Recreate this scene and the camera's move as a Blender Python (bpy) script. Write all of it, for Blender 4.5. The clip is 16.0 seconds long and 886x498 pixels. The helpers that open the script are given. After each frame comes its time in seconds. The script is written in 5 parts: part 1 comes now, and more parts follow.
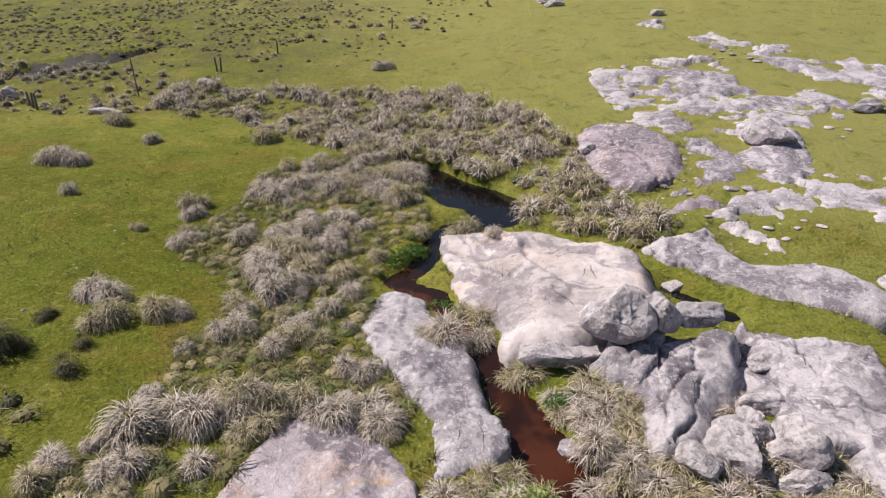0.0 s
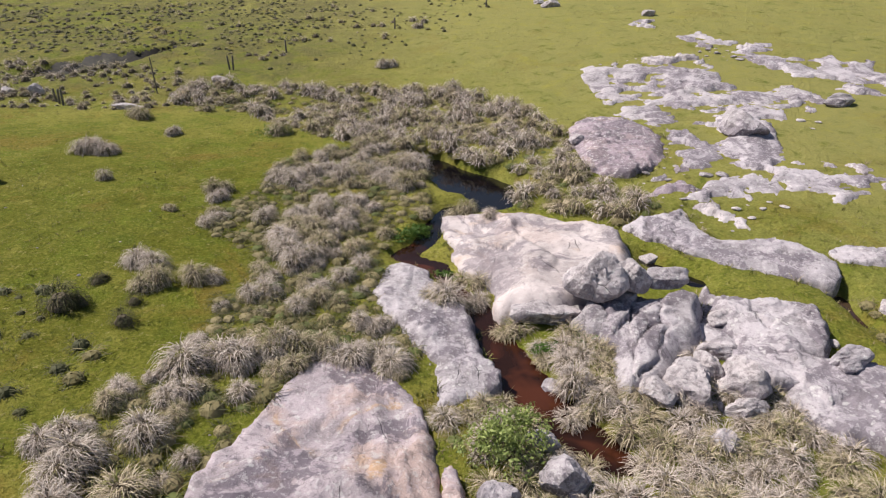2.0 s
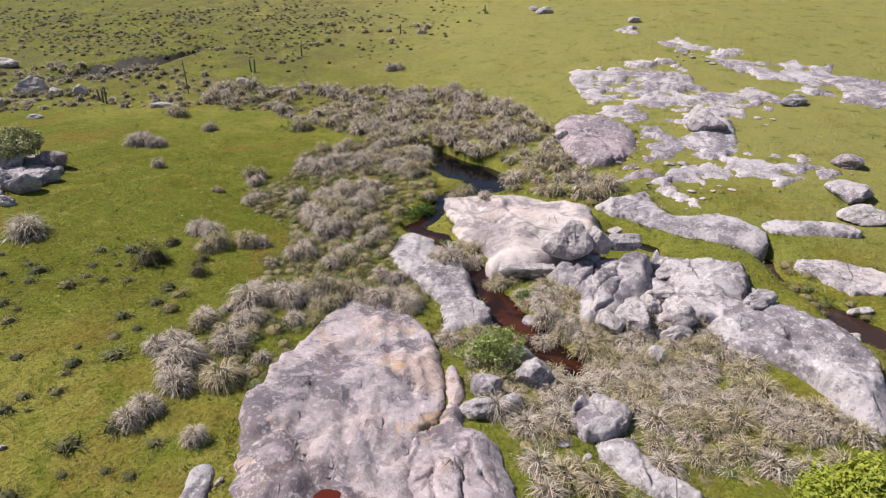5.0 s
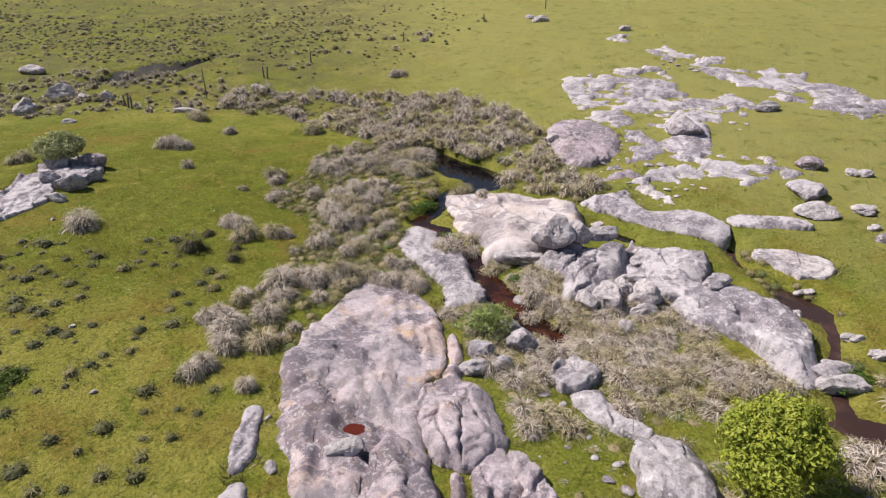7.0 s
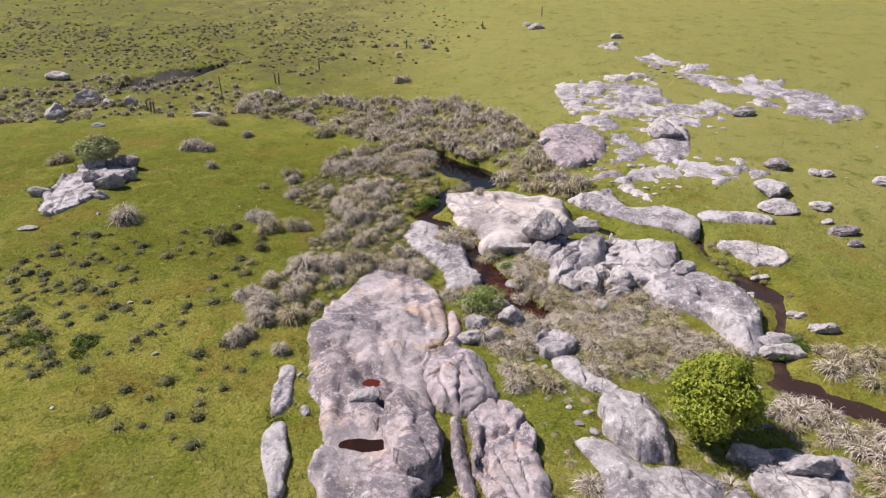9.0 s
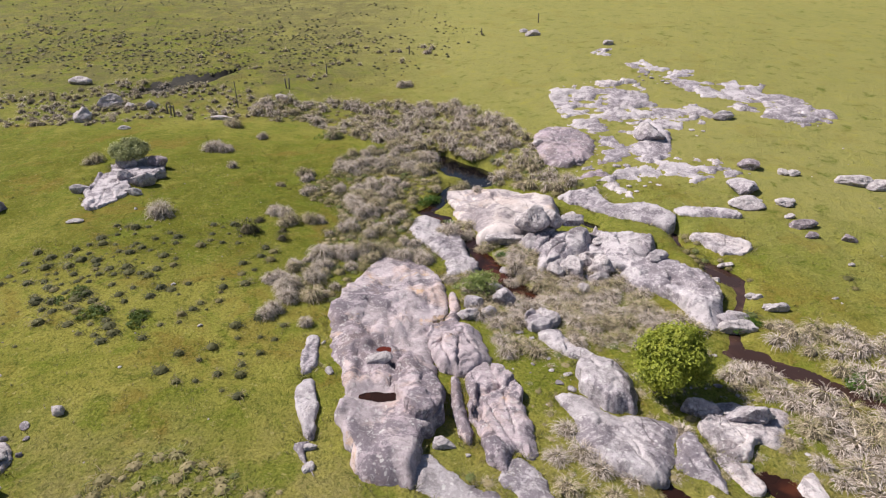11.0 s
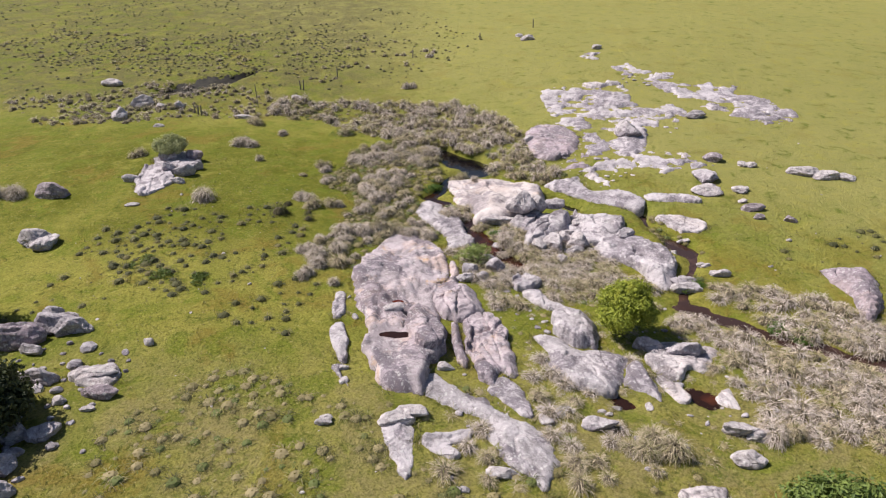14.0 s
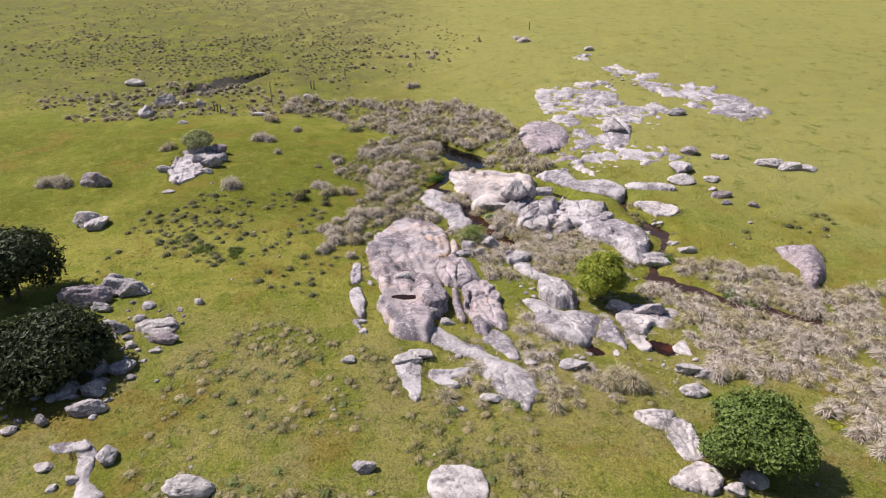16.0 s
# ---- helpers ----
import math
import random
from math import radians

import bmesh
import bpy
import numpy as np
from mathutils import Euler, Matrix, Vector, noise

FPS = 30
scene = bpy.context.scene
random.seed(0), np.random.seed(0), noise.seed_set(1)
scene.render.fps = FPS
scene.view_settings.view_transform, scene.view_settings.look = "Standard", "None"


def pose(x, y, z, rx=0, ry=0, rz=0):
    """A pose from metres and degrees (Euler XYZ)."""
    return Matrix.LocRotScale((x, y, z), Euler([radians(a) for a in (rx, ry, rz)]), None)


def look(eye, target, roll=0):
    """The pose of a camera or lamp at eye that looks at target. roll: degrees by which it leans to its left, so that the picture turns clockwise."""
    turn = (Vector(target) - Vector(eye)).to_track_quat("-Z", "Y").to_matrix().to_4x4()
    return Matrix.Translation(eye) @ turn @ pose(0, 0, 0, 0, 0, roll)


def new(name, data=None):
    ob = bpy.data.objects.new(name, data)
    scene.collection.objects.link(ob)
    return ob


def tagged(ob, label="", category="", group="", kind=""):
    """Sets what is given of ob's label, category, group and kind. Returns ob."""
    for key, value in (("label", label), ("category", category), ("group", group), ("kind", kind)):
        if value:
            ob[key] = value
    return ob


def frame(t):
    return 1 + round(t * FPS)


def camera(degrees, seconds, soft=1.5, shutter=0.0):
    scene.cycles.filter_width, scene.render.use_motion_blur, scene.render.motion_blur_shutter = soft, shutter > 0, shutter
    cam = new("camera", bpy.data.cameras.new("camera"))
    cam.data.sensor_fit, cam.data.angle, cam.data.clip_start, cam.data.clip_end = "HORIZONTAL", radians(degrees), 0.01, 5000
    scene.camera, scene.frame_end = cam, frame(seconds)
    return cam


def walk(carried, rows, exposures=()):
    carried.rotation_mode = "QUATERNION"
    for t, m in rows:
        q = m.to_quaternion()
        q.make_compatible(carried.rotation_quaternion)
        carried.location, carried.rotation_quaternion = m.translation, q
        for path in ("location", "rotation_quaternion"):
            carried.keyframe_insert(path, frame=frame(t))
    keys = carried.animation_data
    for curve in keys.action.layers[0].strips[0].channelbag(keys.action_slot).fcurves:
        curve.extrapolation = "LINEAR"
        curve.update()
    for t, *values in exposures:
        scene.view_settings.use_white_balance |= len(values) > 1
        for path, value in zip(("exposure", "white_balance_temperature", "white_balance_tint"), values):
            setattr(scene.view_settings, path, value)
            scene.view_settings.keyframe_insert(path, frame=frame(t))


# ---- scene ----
cam = camera(73.0, 16.0, soft=1.2)
METRES, EYE, TILT, LEAN, TURN = 26.0, 12.6, -25.9, 0.0, 0.0
ROWS = [
    (0.0, 0.0000, 0.0000, 0.0000, 0.000, 0.000, -0.00),
    (0.5, -0.0006, -0.0290, -0.0085, -0.006, -0.000, -0.00),
    (1.0, -0.0002, -0.0616, -0.0202, 0.018, -0.006, 0.03),
    (1.5, 0.0004, -0.0980, -0.0328, 0.023, -0.053, 0.03),
    (2.0, -0.0014, -0.1383, -0.0473, 0.035, -0.070, 0.05),
    (2.5, -0.0030, -0.1797, -0.0617, 0.053, -0.088, 0.05),
    (3.0, -0.0031, -0.2228, -0.0767, 0.065, -0.117, 0.03),
    (3.5, -0.0052, -0.2672, -0.0895, 0.053, -0.129, 0.02),
    (4.0, -0.0056, -0.3134, -0.0983, 0.070, -0.123, 0.01),
    (6.5, -0.0091, -0.5497, -0.1307, 0.123, -0.117, -0.06),
    (7.0, -0.0098, -0.5985, -0.1364, 0.123, -0.106, -0.06),
    (7.5, -0.0097, -0.6474, -0.1423, 0.141, -0.111, -0.06),
    (8.0, -0.0101, -0.6965, -0.1488, 0.147, -0.088, -0.09),
    (8.5, -0.0106, -0.7461, -0.1550, 0.152, -0.094, -0.07),
    (9.0, -0.0110, -0.7962, -0.1615, 0.164, -0.100, -0.08),
    (11.5, -0.0141, -1.0477, -0.1976, 0.194, -0.123, -0.12),
    (12.0, -0.0144, -1.0972, -0.2079, 0.205, -0.141, -0.12),
    (12.5, -0.0149, -1.1485, -0.2192, 0.211, -0.164, -0.12),
    (13.0, -0.0153, -1.2030, -0.2316, 0.217, -0.170, -0.13),
    (13.5, -0.0157, -1.2620, -0.2448, 0.229, -0.205, -0.12),
    (14.0, -0.0161, -1.3248, -0.2596, 0.246, -0.229, -0.10),
    (14.5, -0.0172, -1.3899, -0.2747, 0.258, -0.246, -0.09),
    (15.0, -0.0174, -1.4574, -0.2914, 0.270, -0.287, -0.10),
    (15.5, -0.0185, -1.5275, -0.3091, 0.282, -0.305, -0.09),
    (16.0, -0.0197, -1.5989, -0.3273, 0.293, -0.334, -0.09),
]
walk(cam, [(t, pose(0, 0, EYE, TILT, LEAN, TURN) @ pose(METRES * x, METRES * y, METRES * z, 90 + pitch, roll, yaw)) for t, x, y, z, yaw, pitch, roll in ROWS],
     exposures=[(0.0, 0.46), (4.0, 0.50), (9.0, 0.52), (16.0, 0.60)])

# ---- daylight: clear sky, sun from the west ----
SUN_UP, SUN_TURN = 51.0, -70.0
world = bpy.data.worlds.new("daylight")
scene.world = world
world.use_nodes = True
wn = world.node_tree.nodes
sky = wn.new("ShaderNodeTexSky")
sky.sky_type, sky.sun_disc = "NISHITA", False
sky.sun_elevation, sky.sun_rotation = radians(SUN_UP), radians(SUN_TURN)
world.node_tree.links.new(sky.outputs["Color"], wn["Background"].inputs["Color"])
wn["Background"].inputs["Strength"].default_value = 0.055
sun_data = bpy.data.lights.new("sun", "SUN")
sun_data.energy, sun_data.angle, sun_data.color = 4.6, radians(0.5), (1.0, 0.945, 0.87)
sun = new("sun", sun_data)
to_sun = Vector((math.sin(radians(SUN_TURN)) * math.cos(radians(SUN_UP)), math.cos(radians(SUN_TURN)) * math.cos(radians(SUN_UP)), math.sin(radians(SUN_UP))))
sun.matrix_world = look(to_sun * 300, (0, 0, 0))


# ---- materials ----
class Stuff:
    """A node material with its shader, and short ways to wire it."""

    def __init__(self, name, rough=0.8, coords="Object"):
        self.m = bpy.data.materials.new(name)
        self.m.use_nodes = True
        self.t = self.m.node_tree
        self.b = self.t.nodes["Principled BSDF"]
        self.b.inputs["Roughness"].default_value = rough
        self.b.inputs["Specular IOR Level"].default_value = 0.3
        self.xyz = self.t.nodes.new("ShaderNodeTexCoord").outputs[coords]

    def put(self, socket, value):
        if isinstance(value, bpy.types.NodeSocket):
            self.t.links.new(value, socket)
        else:
            socket.default_value = value

    def noise(self, scale, detail=3.0, rough=0.55, warp=0.0, at=None):
        n = self.t.nodes.new("ShaderNodeTexNoise")
        self.put(n.inputs["Vector"], at or self.xyz)
        n.inputs["Scale"].default_value, n.inputs["Detail"].default_value = scale, detail
        n.inputs["Roughness"].default_value, n.inputs["Distortion"].default_value = rough, warp
        return n.outputs["Fac"]

    def cells(self, scale, feature="F1", out="Distance", at=None):
        n = self.t.nodes.new("ShaderNodeTexVoronoi")
        n.feature = feature
        self.put(n.inputs["Vector"], at or self.xyz)
        n.inputs["Scale"].default_value = scale
        return n.outputs[out]

    def warped(self, scale, amount):
        n = self.t.nodes.new("ShaderNodeTexNoise")
        self.put(n.inputs["Vector"], self.xyz)
        n.inputs["Scale"].default_value = scale
        v = self.t.nodes.new("ShaderNodeVectorMath")
        v.operation = "MULTIPLY_ADD"
        self.put(v.inputs[0], n.outputs["Color"])
        v.inputs[1].default_value = (amount,) * 3
        self.put(v.inputs[2], self.xyz)
        return v.outputs[0]

    def span(self, value, lo, hi, to_lo=0.0, to_hi=1.0):
        n = self.t.nodes.new("ShaderNodeMapRange")
        n.interpolation_type = "SMOOTHSTEP"
        self.put(n.inputs[0], value)
        for k, v in zip((1, 2, 3, 4), (lo, hi, to_lo, to_hi)):
            n.inputs[k].default_value = v
        return n.outputs[0]

    def mix(self, fac, a, b, mode="MIX"):
        n = self.t.nodes.new("ShaderNodeMix")
        n.data_type, n.blend_type = "RGBA", mode
        self.put(n.inputs[0], fac)
        for s, v in ((n.inputs[6], a), (n.inputs[7], b)):
            self.put(s, v if isinstance(v, bpy.types.NodeSocket) else (*v, 1.0))
        return n.outputs[2]

    def calc(self, op, a, b):
        n = self.t.nodes.new("ShaderNodeMath")
        n.operation = op
        self.put(n.inputs[0], a)
        self.put(n.inputs[1], b)
        return n.outputs[0]

    def pick(self, kind):
        if kind == "island":
            return self.t.nodes.new("ShaderNodeNewGeometry").outputs["Random Per Island"]
        return self.t.nodes.new("ShaderNodeObjectInfo").outputs["Random"]

    def done(self, colour, height=None, depth=0.02, strength=0.6):
        self.put(self.b.inputs["Base Color"], colour if isinstance(colour, bpy.types.NodeSocket) else (*colour, 1.0))
        if height is not None:
            n = self.t.nodes.new("ShaderNodeBump")
            n.inputs["Strength"].default_value, n.inputs["Distance"].default_value = strength, depth
            self.put(n.inputs["Height"], height)
            self.put(self.b.inputs["Normal"], n.outputs[0])
        return self.m


def make_grass():
    s = Stuff("pasture_grass", 0.95)
    s.b.inputs["Specular IOR Level"].default_value = 0.1
    sep = s.t.nodes.new("ShaderNodeSeparateXYZ")
    s.put(sep.inputs[0], s.xyz)
    broad, mid, small, fine = s.noise(0.06, 4, 0.6, 0.6), s.noise(0.5, 5, 0.7, 0.4), s.noise(1.9, 5, 0.7, 0.3), s.noise(7.0, 5, 0.75)
    col = s.mix(s.span(broad, 0.36, 0.64), (0.165, 0.18, 0.024), (0.27, 0.245, 0.052))
    upland = s.span(s.calc("ADD", sep.outputs[1], s.calc("MULTIPLY", sep.outputs[0], 1.3)), 25.0, 80.0)
    col = s.mix(s.calc("MULTIPLY", upland, 0.85), col, (0.265, 0.245, 0.087))
    lush = s.calc("MULTIPLY", s.span(sep.outputs[0], -4.0, -13.0), s.calc("MULTIPLY", s.span(sep.outputs[1], 6.0, 15.0), s.span(sep.outputs[1], 52.0, 40.0)))
    col = s.mix(s.calc("MULTIPLY", lush, s.span(s.noise(0.11, 4, 0.6), 0.32, 0.62, 0.35, 0.95)), col, (0.118, 0.122, 0.011))
    boggy = s.calc("MULTIPLY", s.span(s.noise(0.2, 3, 0.6), 0.45, 0.6), s.calc("MULTIPLY", s.span(sep.outputs[0], 3.0, 10.0), s.span(sep.outputs[1], 24.0, 14.0)))
    col = s.mix(s.calc("MULTIPLY", boggy, 0.5), col, (0.19, 0.16, 0.025))
    dry = s.calc("MULTIPLY", s.span(sep.outputs[1], 0.0, -10.0), s.span(s.noise(0.25, 5, 0.65, 0.4), 0.38, 0.6, 0.25, 0.85))
    col = s.mix(dry, col, (0.265, 0.215, 0.095))
    col = s.mix(s.span(mid, 0.5, 0.72, 0.0, 0.65), col, (0.30, 0.275, 0.06))
    col = s.mix(s.span(mid, 0.46, 0.28, 0.0, 0.8), col, (0.075, 0.105, 0.008))
    col = s.mix(s.calc("MULTIPLY", s.span(s.noise(0.16, 5, 0.62, 0.6), 0.53, 0.66), s.calc("SUBTRACT", 0.75, s.calc("MULTIPLY", upland, 0.55))), col, (0.2, 0.14, 0.028))
    slope = s.calc("MULTIPLY", s.span(sep.outputs[1], 45.0, 70.0), s.span(sep.outputs[0], 5.0, -25.0))
    col = s.mix(s.calc("MULTIPLY", slope, s.span(s.noise(0.3, 5, 0.7), 0.38, 0.58, 0.3, 0.9)), col, (0.13, 0.115, 0.05))
    fresh = s.calc("MULTIPLY", s.span(s.noise(0.34, 5, 0.7, 0.5), 0.5, 0.62), s.calc("SUBTRACT", 0.7, s.calc("MULTIPLY", upland, 0.6)))
    col = s.mix(fresh, col, (0.145, 0.172, 0.018))
    near = s.calc("SUBTRACT", 1.0, s.calc("MULTIPLY", upland, 0.75))
    col = s.mix(s.calc("MULTIPLY", s.span(small, 0.47, 0.34), s.calc("MULTIPLY", near, 0.6)), col, (0.06, 0.075, 0.01))
    col = s.mix(s.span(small, 0.56, 0.7, 0.0, 0.4), col, (0.32, 0.27, 0.06))
    col = s.mix(s.calc("MULTIPLY", s.span(fine, 0.52, 0.36), s.calc("MULTIPLY", near, 0.55)), col, (0.05, 0.06, 0.008))
    col = s.mix(s.span(fine, 0.55, 0.66, 0.0, 0.45), col, (0.38, 0.34, 0.10))
    col = s.mix(s.calc("MULTIPLY", s.span(s.noise(3.2, 4, 0.7, 0.3), 0.6, 0.7), s.calc("MULTIPLY", near, 0.7)), col, (0.36, 0.31, 0.13))
    h = s.calc("ADD", s.calc("MULTIPLY", small, 1.4), fine)
    return s.done(col, h, 0.14, 1.0)


def make_rock(name, stain=0.0, tint=(0.475, 0.415, 0.44), crust=0.5, rough=1.0):
    """Granite: two tones of bare stone, ragged sheets of dark crust, pale lichen flecks, water streaks and hairline joints."""
    s = Stuff(name, 0.9)
    s.b.inputs["Specular IOR Level"].default_value = 0.15
    var = s.pick("object")
    broad, mid, small, fine = s.noise(0.28, 5, 0.6, 0.5), s.noise(1.1, 6, 0.68, 0.5), s.noise(4.2, 6, 0.72, 0.3), s.noise(15.0, 4, 0.75)
    pale = tuple(min(0.8, c * 1.45) for c in tint)
    col = s.mix(s.span(broad, 0.42, 0.58), tint, pale)
    col = s.mix(s.calc("MULTIPLY", var, 0.3), col, (0.31, 0.28, 0.28))
    if stain:
        col = s.mix(s.span(s.noise(0.2, 5, 0.6, 0.5), 0.47, 0.6, 0.0, stain), col, (0.46, 0.335, 0.30))
        col = s.mix(s.span(s.noise(0.33, 5, 0.6, 0.9), 0.56, 0.64, 0.0, stain), col, (0.52, 0.33, 0.19))
    sheet = s.calc("ADD", s.calc("MULTIPLY", s.noise(0.36, 8, 0.68, 0.7), 0.6), s.calc("MULTIPLY", s.noise(0.12, 3, 0.5), 0.4))
    col = s.mix(s.span(sheet, 0.495, 0.525, 0.0, crust), col, (0.155, 0.128, 0.157))
    col = s.mix(s.span(mid, 0.53, 0.58, 0.0, 0.6 * rough), col, pale)
    col = s.mix(s.span(mid, 0.45, 0.41, 0.0, 0.5 * rough), col, (0.145, 0.122, 0.135))
    col = s.mix(s.span(small, 0.55, 0.6, 0.0, 0.55 * rough), col, (0.6, 0.565, 0.57))
    col = s.mix(s.span(small, 0.43, 0.38, 0.0, 0.5 * rough), col, (0.11, 0.093, 0.1))
    fleck = s.calc("MULTIPLY", s.span(s.cells(3.1, at=s.warped(2.0, 0.5)), 0.3, 0.2), s.span(s.noise(0.7, 4, 0.65), 0.5, 0.58))
    col = s.mix(s.calc("MULTIPLY", fleck, 0.6 * rough), col, (0.68, 0.66, 0.65))
    col = s.mix(s.span(fine, 0.57, 0.66, 0.0, 0.32 * rough), col, (0.64, 0.61, 0.61))
    col = s.mix(s.span(fine, 0.42, 0.34, 0.0, 0.32 * rough), col, (0.08, 0.066, 0.07))
    grain = s.t.nodes.new("ShaderNodeMapping")
    s.put(grain.inputs["Vector"], s.warped(0.5, 0.7))
    grain.inputs["Scale"].default_value, grain.inputs["Rotation"].default_value = (0.62, 0.16, 0.4), (0, 0, 0.25)
    seam = s.cells(1.0, "DISTANCE_TO_EDGE", at=grain.outputs[0])
    line = s.calc("MULTIPLY", s.span(seam, 0.010, 0.002), s.span(s.noise(0.45, 3), 0.56, 0.64))
    col = s.mix(s.calc("MULTIPLY", line, 0.5), col, (0.09, 0.075, 0.075))
    h = s.calc("SUBTRACT", s.calc("ADD", s.calc("MULTIPLY", mid, 0.7), s.calc("ADD", s.calc("MULTIPLY", small, 0.6), s.calc("MULTIPLY", fine, 0.25))), s.calc("MULTIPLY", line, 0.5))
    return s.done(col, h, 0.16 * rough, 1.0)


def make_straw(name, pale, dark, green, share):
    s = Stuff(name, 0.75)
    r = s.pick("island")
    col = s.mix(r, dark, pale)
    col = s.mix(s.span(s.calc("FRACT", s.calc("MULTIPLY", r, 17.3), 0.0), 1.0 - share, 1.0 - share + 0.02), col, green)
    col = s.mix(s.calc("MULTIPLY", s.pick("object"), 0.4), col, s.mix(0.5, col, (0.13, 0.12, 0.06)))
    return s.done(col)


def make_leaf(name, a, b, c):
    s = Stuff(name, 0.55)
    r = s.pick("island")
    col = s.mix(r, a, b)
    col = s.mix(s.span(s.noise(0.9, 3), 0.5, 0.7, 0.0, 0.6), col, c)
    s.b.inputs["Transmission Weight"].default_value = 0.0
    trans = s.t.nodes.new("ShaderNodeBsdfTranslucent")
    s.put(trans.inputs["Color"], col)
    blend = s.t.nodes.new("ShaderNodeMixShader")
    blend.inputs[0].default_value = 0.3
    s.t.links.new(s.b.outputs[0], blend.inputs[1])
    s.t.links.new(trans.outputs[0], blend.inputs[2])
    s.t.links.new(blend.outputs[0], s.t.nodes["Material Output"].inputs["Surface"])
    return s.done(col)


def make_plain(name, colour, other, scale, rough=0.85, depth=0.01):
    s = Stuff(name, rough)
    n = s.noise(scale, 4, 0.65)
    return s.done(s.mix(s.span(n, 0.35, 0.65), colour, other), n, depth)


def make_water(name, deep, shallow):
    s = Stuff(name, 0.03)
    s.b.inputs["Specular IOR Level"].default_value = 0.5
    s.b.inputs["IOR"].default_value = 1.33
    n = s.noise(0.45, 3, 0.5, 0.4)
    col = s.mix(s.span(n, 0.48, 0.68), deep, shallow)
    return s.done(col, s.noise(3.0, 2), 0.01, 0.12)


GRASS = make_grass()
ROCK = make_rock("granite", 0.0, (0.355, 0.317, 0.343), 0.72, 0.85)
ROCK_STAINED = make_rock("stained_granite", 0.75, (0.365, 0.302, 0.332), 0.85, 0.75)
ROCK_BROWN = make_rock("brown_granite", 0.2, (0.26, 0.205, 0.238), 0.7)
ROCK_PALE = make_rock("pale_granite", 0.12, (0.44, 0.39, 0.405), 0.5)
ROCK_WORN = make_rock("water_worn_granite", 0.3, (0.40, 0.345, 0.345), 0.6, 0.45)
STRAW = make_straw("dead_tussock_blades", (0.72, 0.62, 0.56), (0.24, 0.185, 0.155), (0.21, 0.18, 0.07), 0.08)
STRAW_GREEN = make_straw("greenish_tussock_blades", (0.60, 0.50, 0.37), (0.27, 0.21, 0.13), (0.16, 0.165, 0.04), 0.22)
# brown thatch, darkened to stand in for the shade inside tussocks
SHADE_THATCH = make_plain("shade_dark_thatch", (0.09, 0.07, 0.05), (0.16, 0.13, 0.09), 14.0, 0.95)
BLADE = make_straw("grass_blades", (0.22, 0.22, 0.04), (0.10, 0.115, 0.02), (0.27, 0.24, 0.11), 0.25)
RUSH = make_straw("dark_rush_blades", (0.085, 0.08, 0.022), (0.03, 0.034, 0.01), (0.16, 0.13, 0.05), 0.14)
DRY = make_straw("dry_weed_blades", (0.30, 0.24, 0.13), (0.15, 0.125, 0.05), (0.1, 0.12, 0.03), 0.25)
HERB = make_leaf("water_weed_leaves", (0.06, 0.13, 0.02), (0.12, 0.2, 0.035), (0.15, 0.2, 0.03))
LEAF_BRIGHT = make_leaf("bright_leaves", (0.17, 0.21, 0.025), (0.40, 0.43, 0.06), (0.42, 0.41, 0.055))
LEAF_DARK = make_leaf("dark_leaves", (0.075, 0.12, 0.03), (0.2, 0.25, 0.06), (0.15, 0.19, 0.045))
LEAF_OLIVE = make_leaf("olive_leaves", (0.022, 0.033, 0.012), (0.075, 0.085, 0.035), (0.04, 0.05, 0.018))
LEAF_PALE = make_leaf("pale_leaves", (0.26, 0.28, 0.12), (0.52, 0.52, 0.28), (0.38, 0.39, 0.17))
LEAF_FRESH = make_leaf("fresh_leaves", (0.15, 0.20, 0.05), (0.40, 0.45, 0.16), (0.28, 0.34, 0.09))
FLOWER = make_leaf("yellow_green_leaves", (0.22, 0.24, 0.03), (0.4, 0.38, 0.04), (0.2, 0.25, 0.03))
BARK = make_plain("bark", (0.14, 0.115, 0.09), (0.07, 0.055, 0.045), 9.0)
POST = make_plain("weathered_post_wood", (0.2, 0.175, 0.15), (0.09, 0.08, 0.07), 12.0)
# mud coloured near black to stand in for the gully bank's shade
SHADE_MUD = make_plain("shade_dark_mud", (0.012, 0.01, 0.008), (0.035, 0.028, 0.02), 1.5, 0.7, 0.05)
WATER = make_water("brown_stream_water", (0.02, 0.008, 0.005), (0.065, 0.02, 0.01))
WATER_DEEP = make_water("dark_pool_water", (0.006, 0.005, 0.006), (0.012, 0.008, 0.007))
WATER_MUDDY = make_water("muddy_stream_water", (0.04, 0.022, 0.018), (0.075, 0.04, 0.032))
WATER_RED = make_water("red_puddle_water", (0.09, 0.016, 0.009), (0.05, 0.012, 0.009))


# ---- lie of the land: a sloping valley floor with broad swells (centre x, y, spread, rise) ----
SWELLS = [(-18, 8, 14, 1.34), (-30, 36, 16, 0.84), (0, 20, 16, -2.48), (22, 6, 16, -0.72), (25, 45, 18, 0.3),
          (15, -14, 16, -1.72), (-12, -14, 16, -0.5), (-45, 0, 20, -2.05), (45, 25, 20, -1.49), (-10, 50, 18, -1.8),
          (45, -8, 18, -2.73), (0, 80, 30, 0.19), (45, 85, 35, 1.81), (-45, 80, 30, -0.36)]


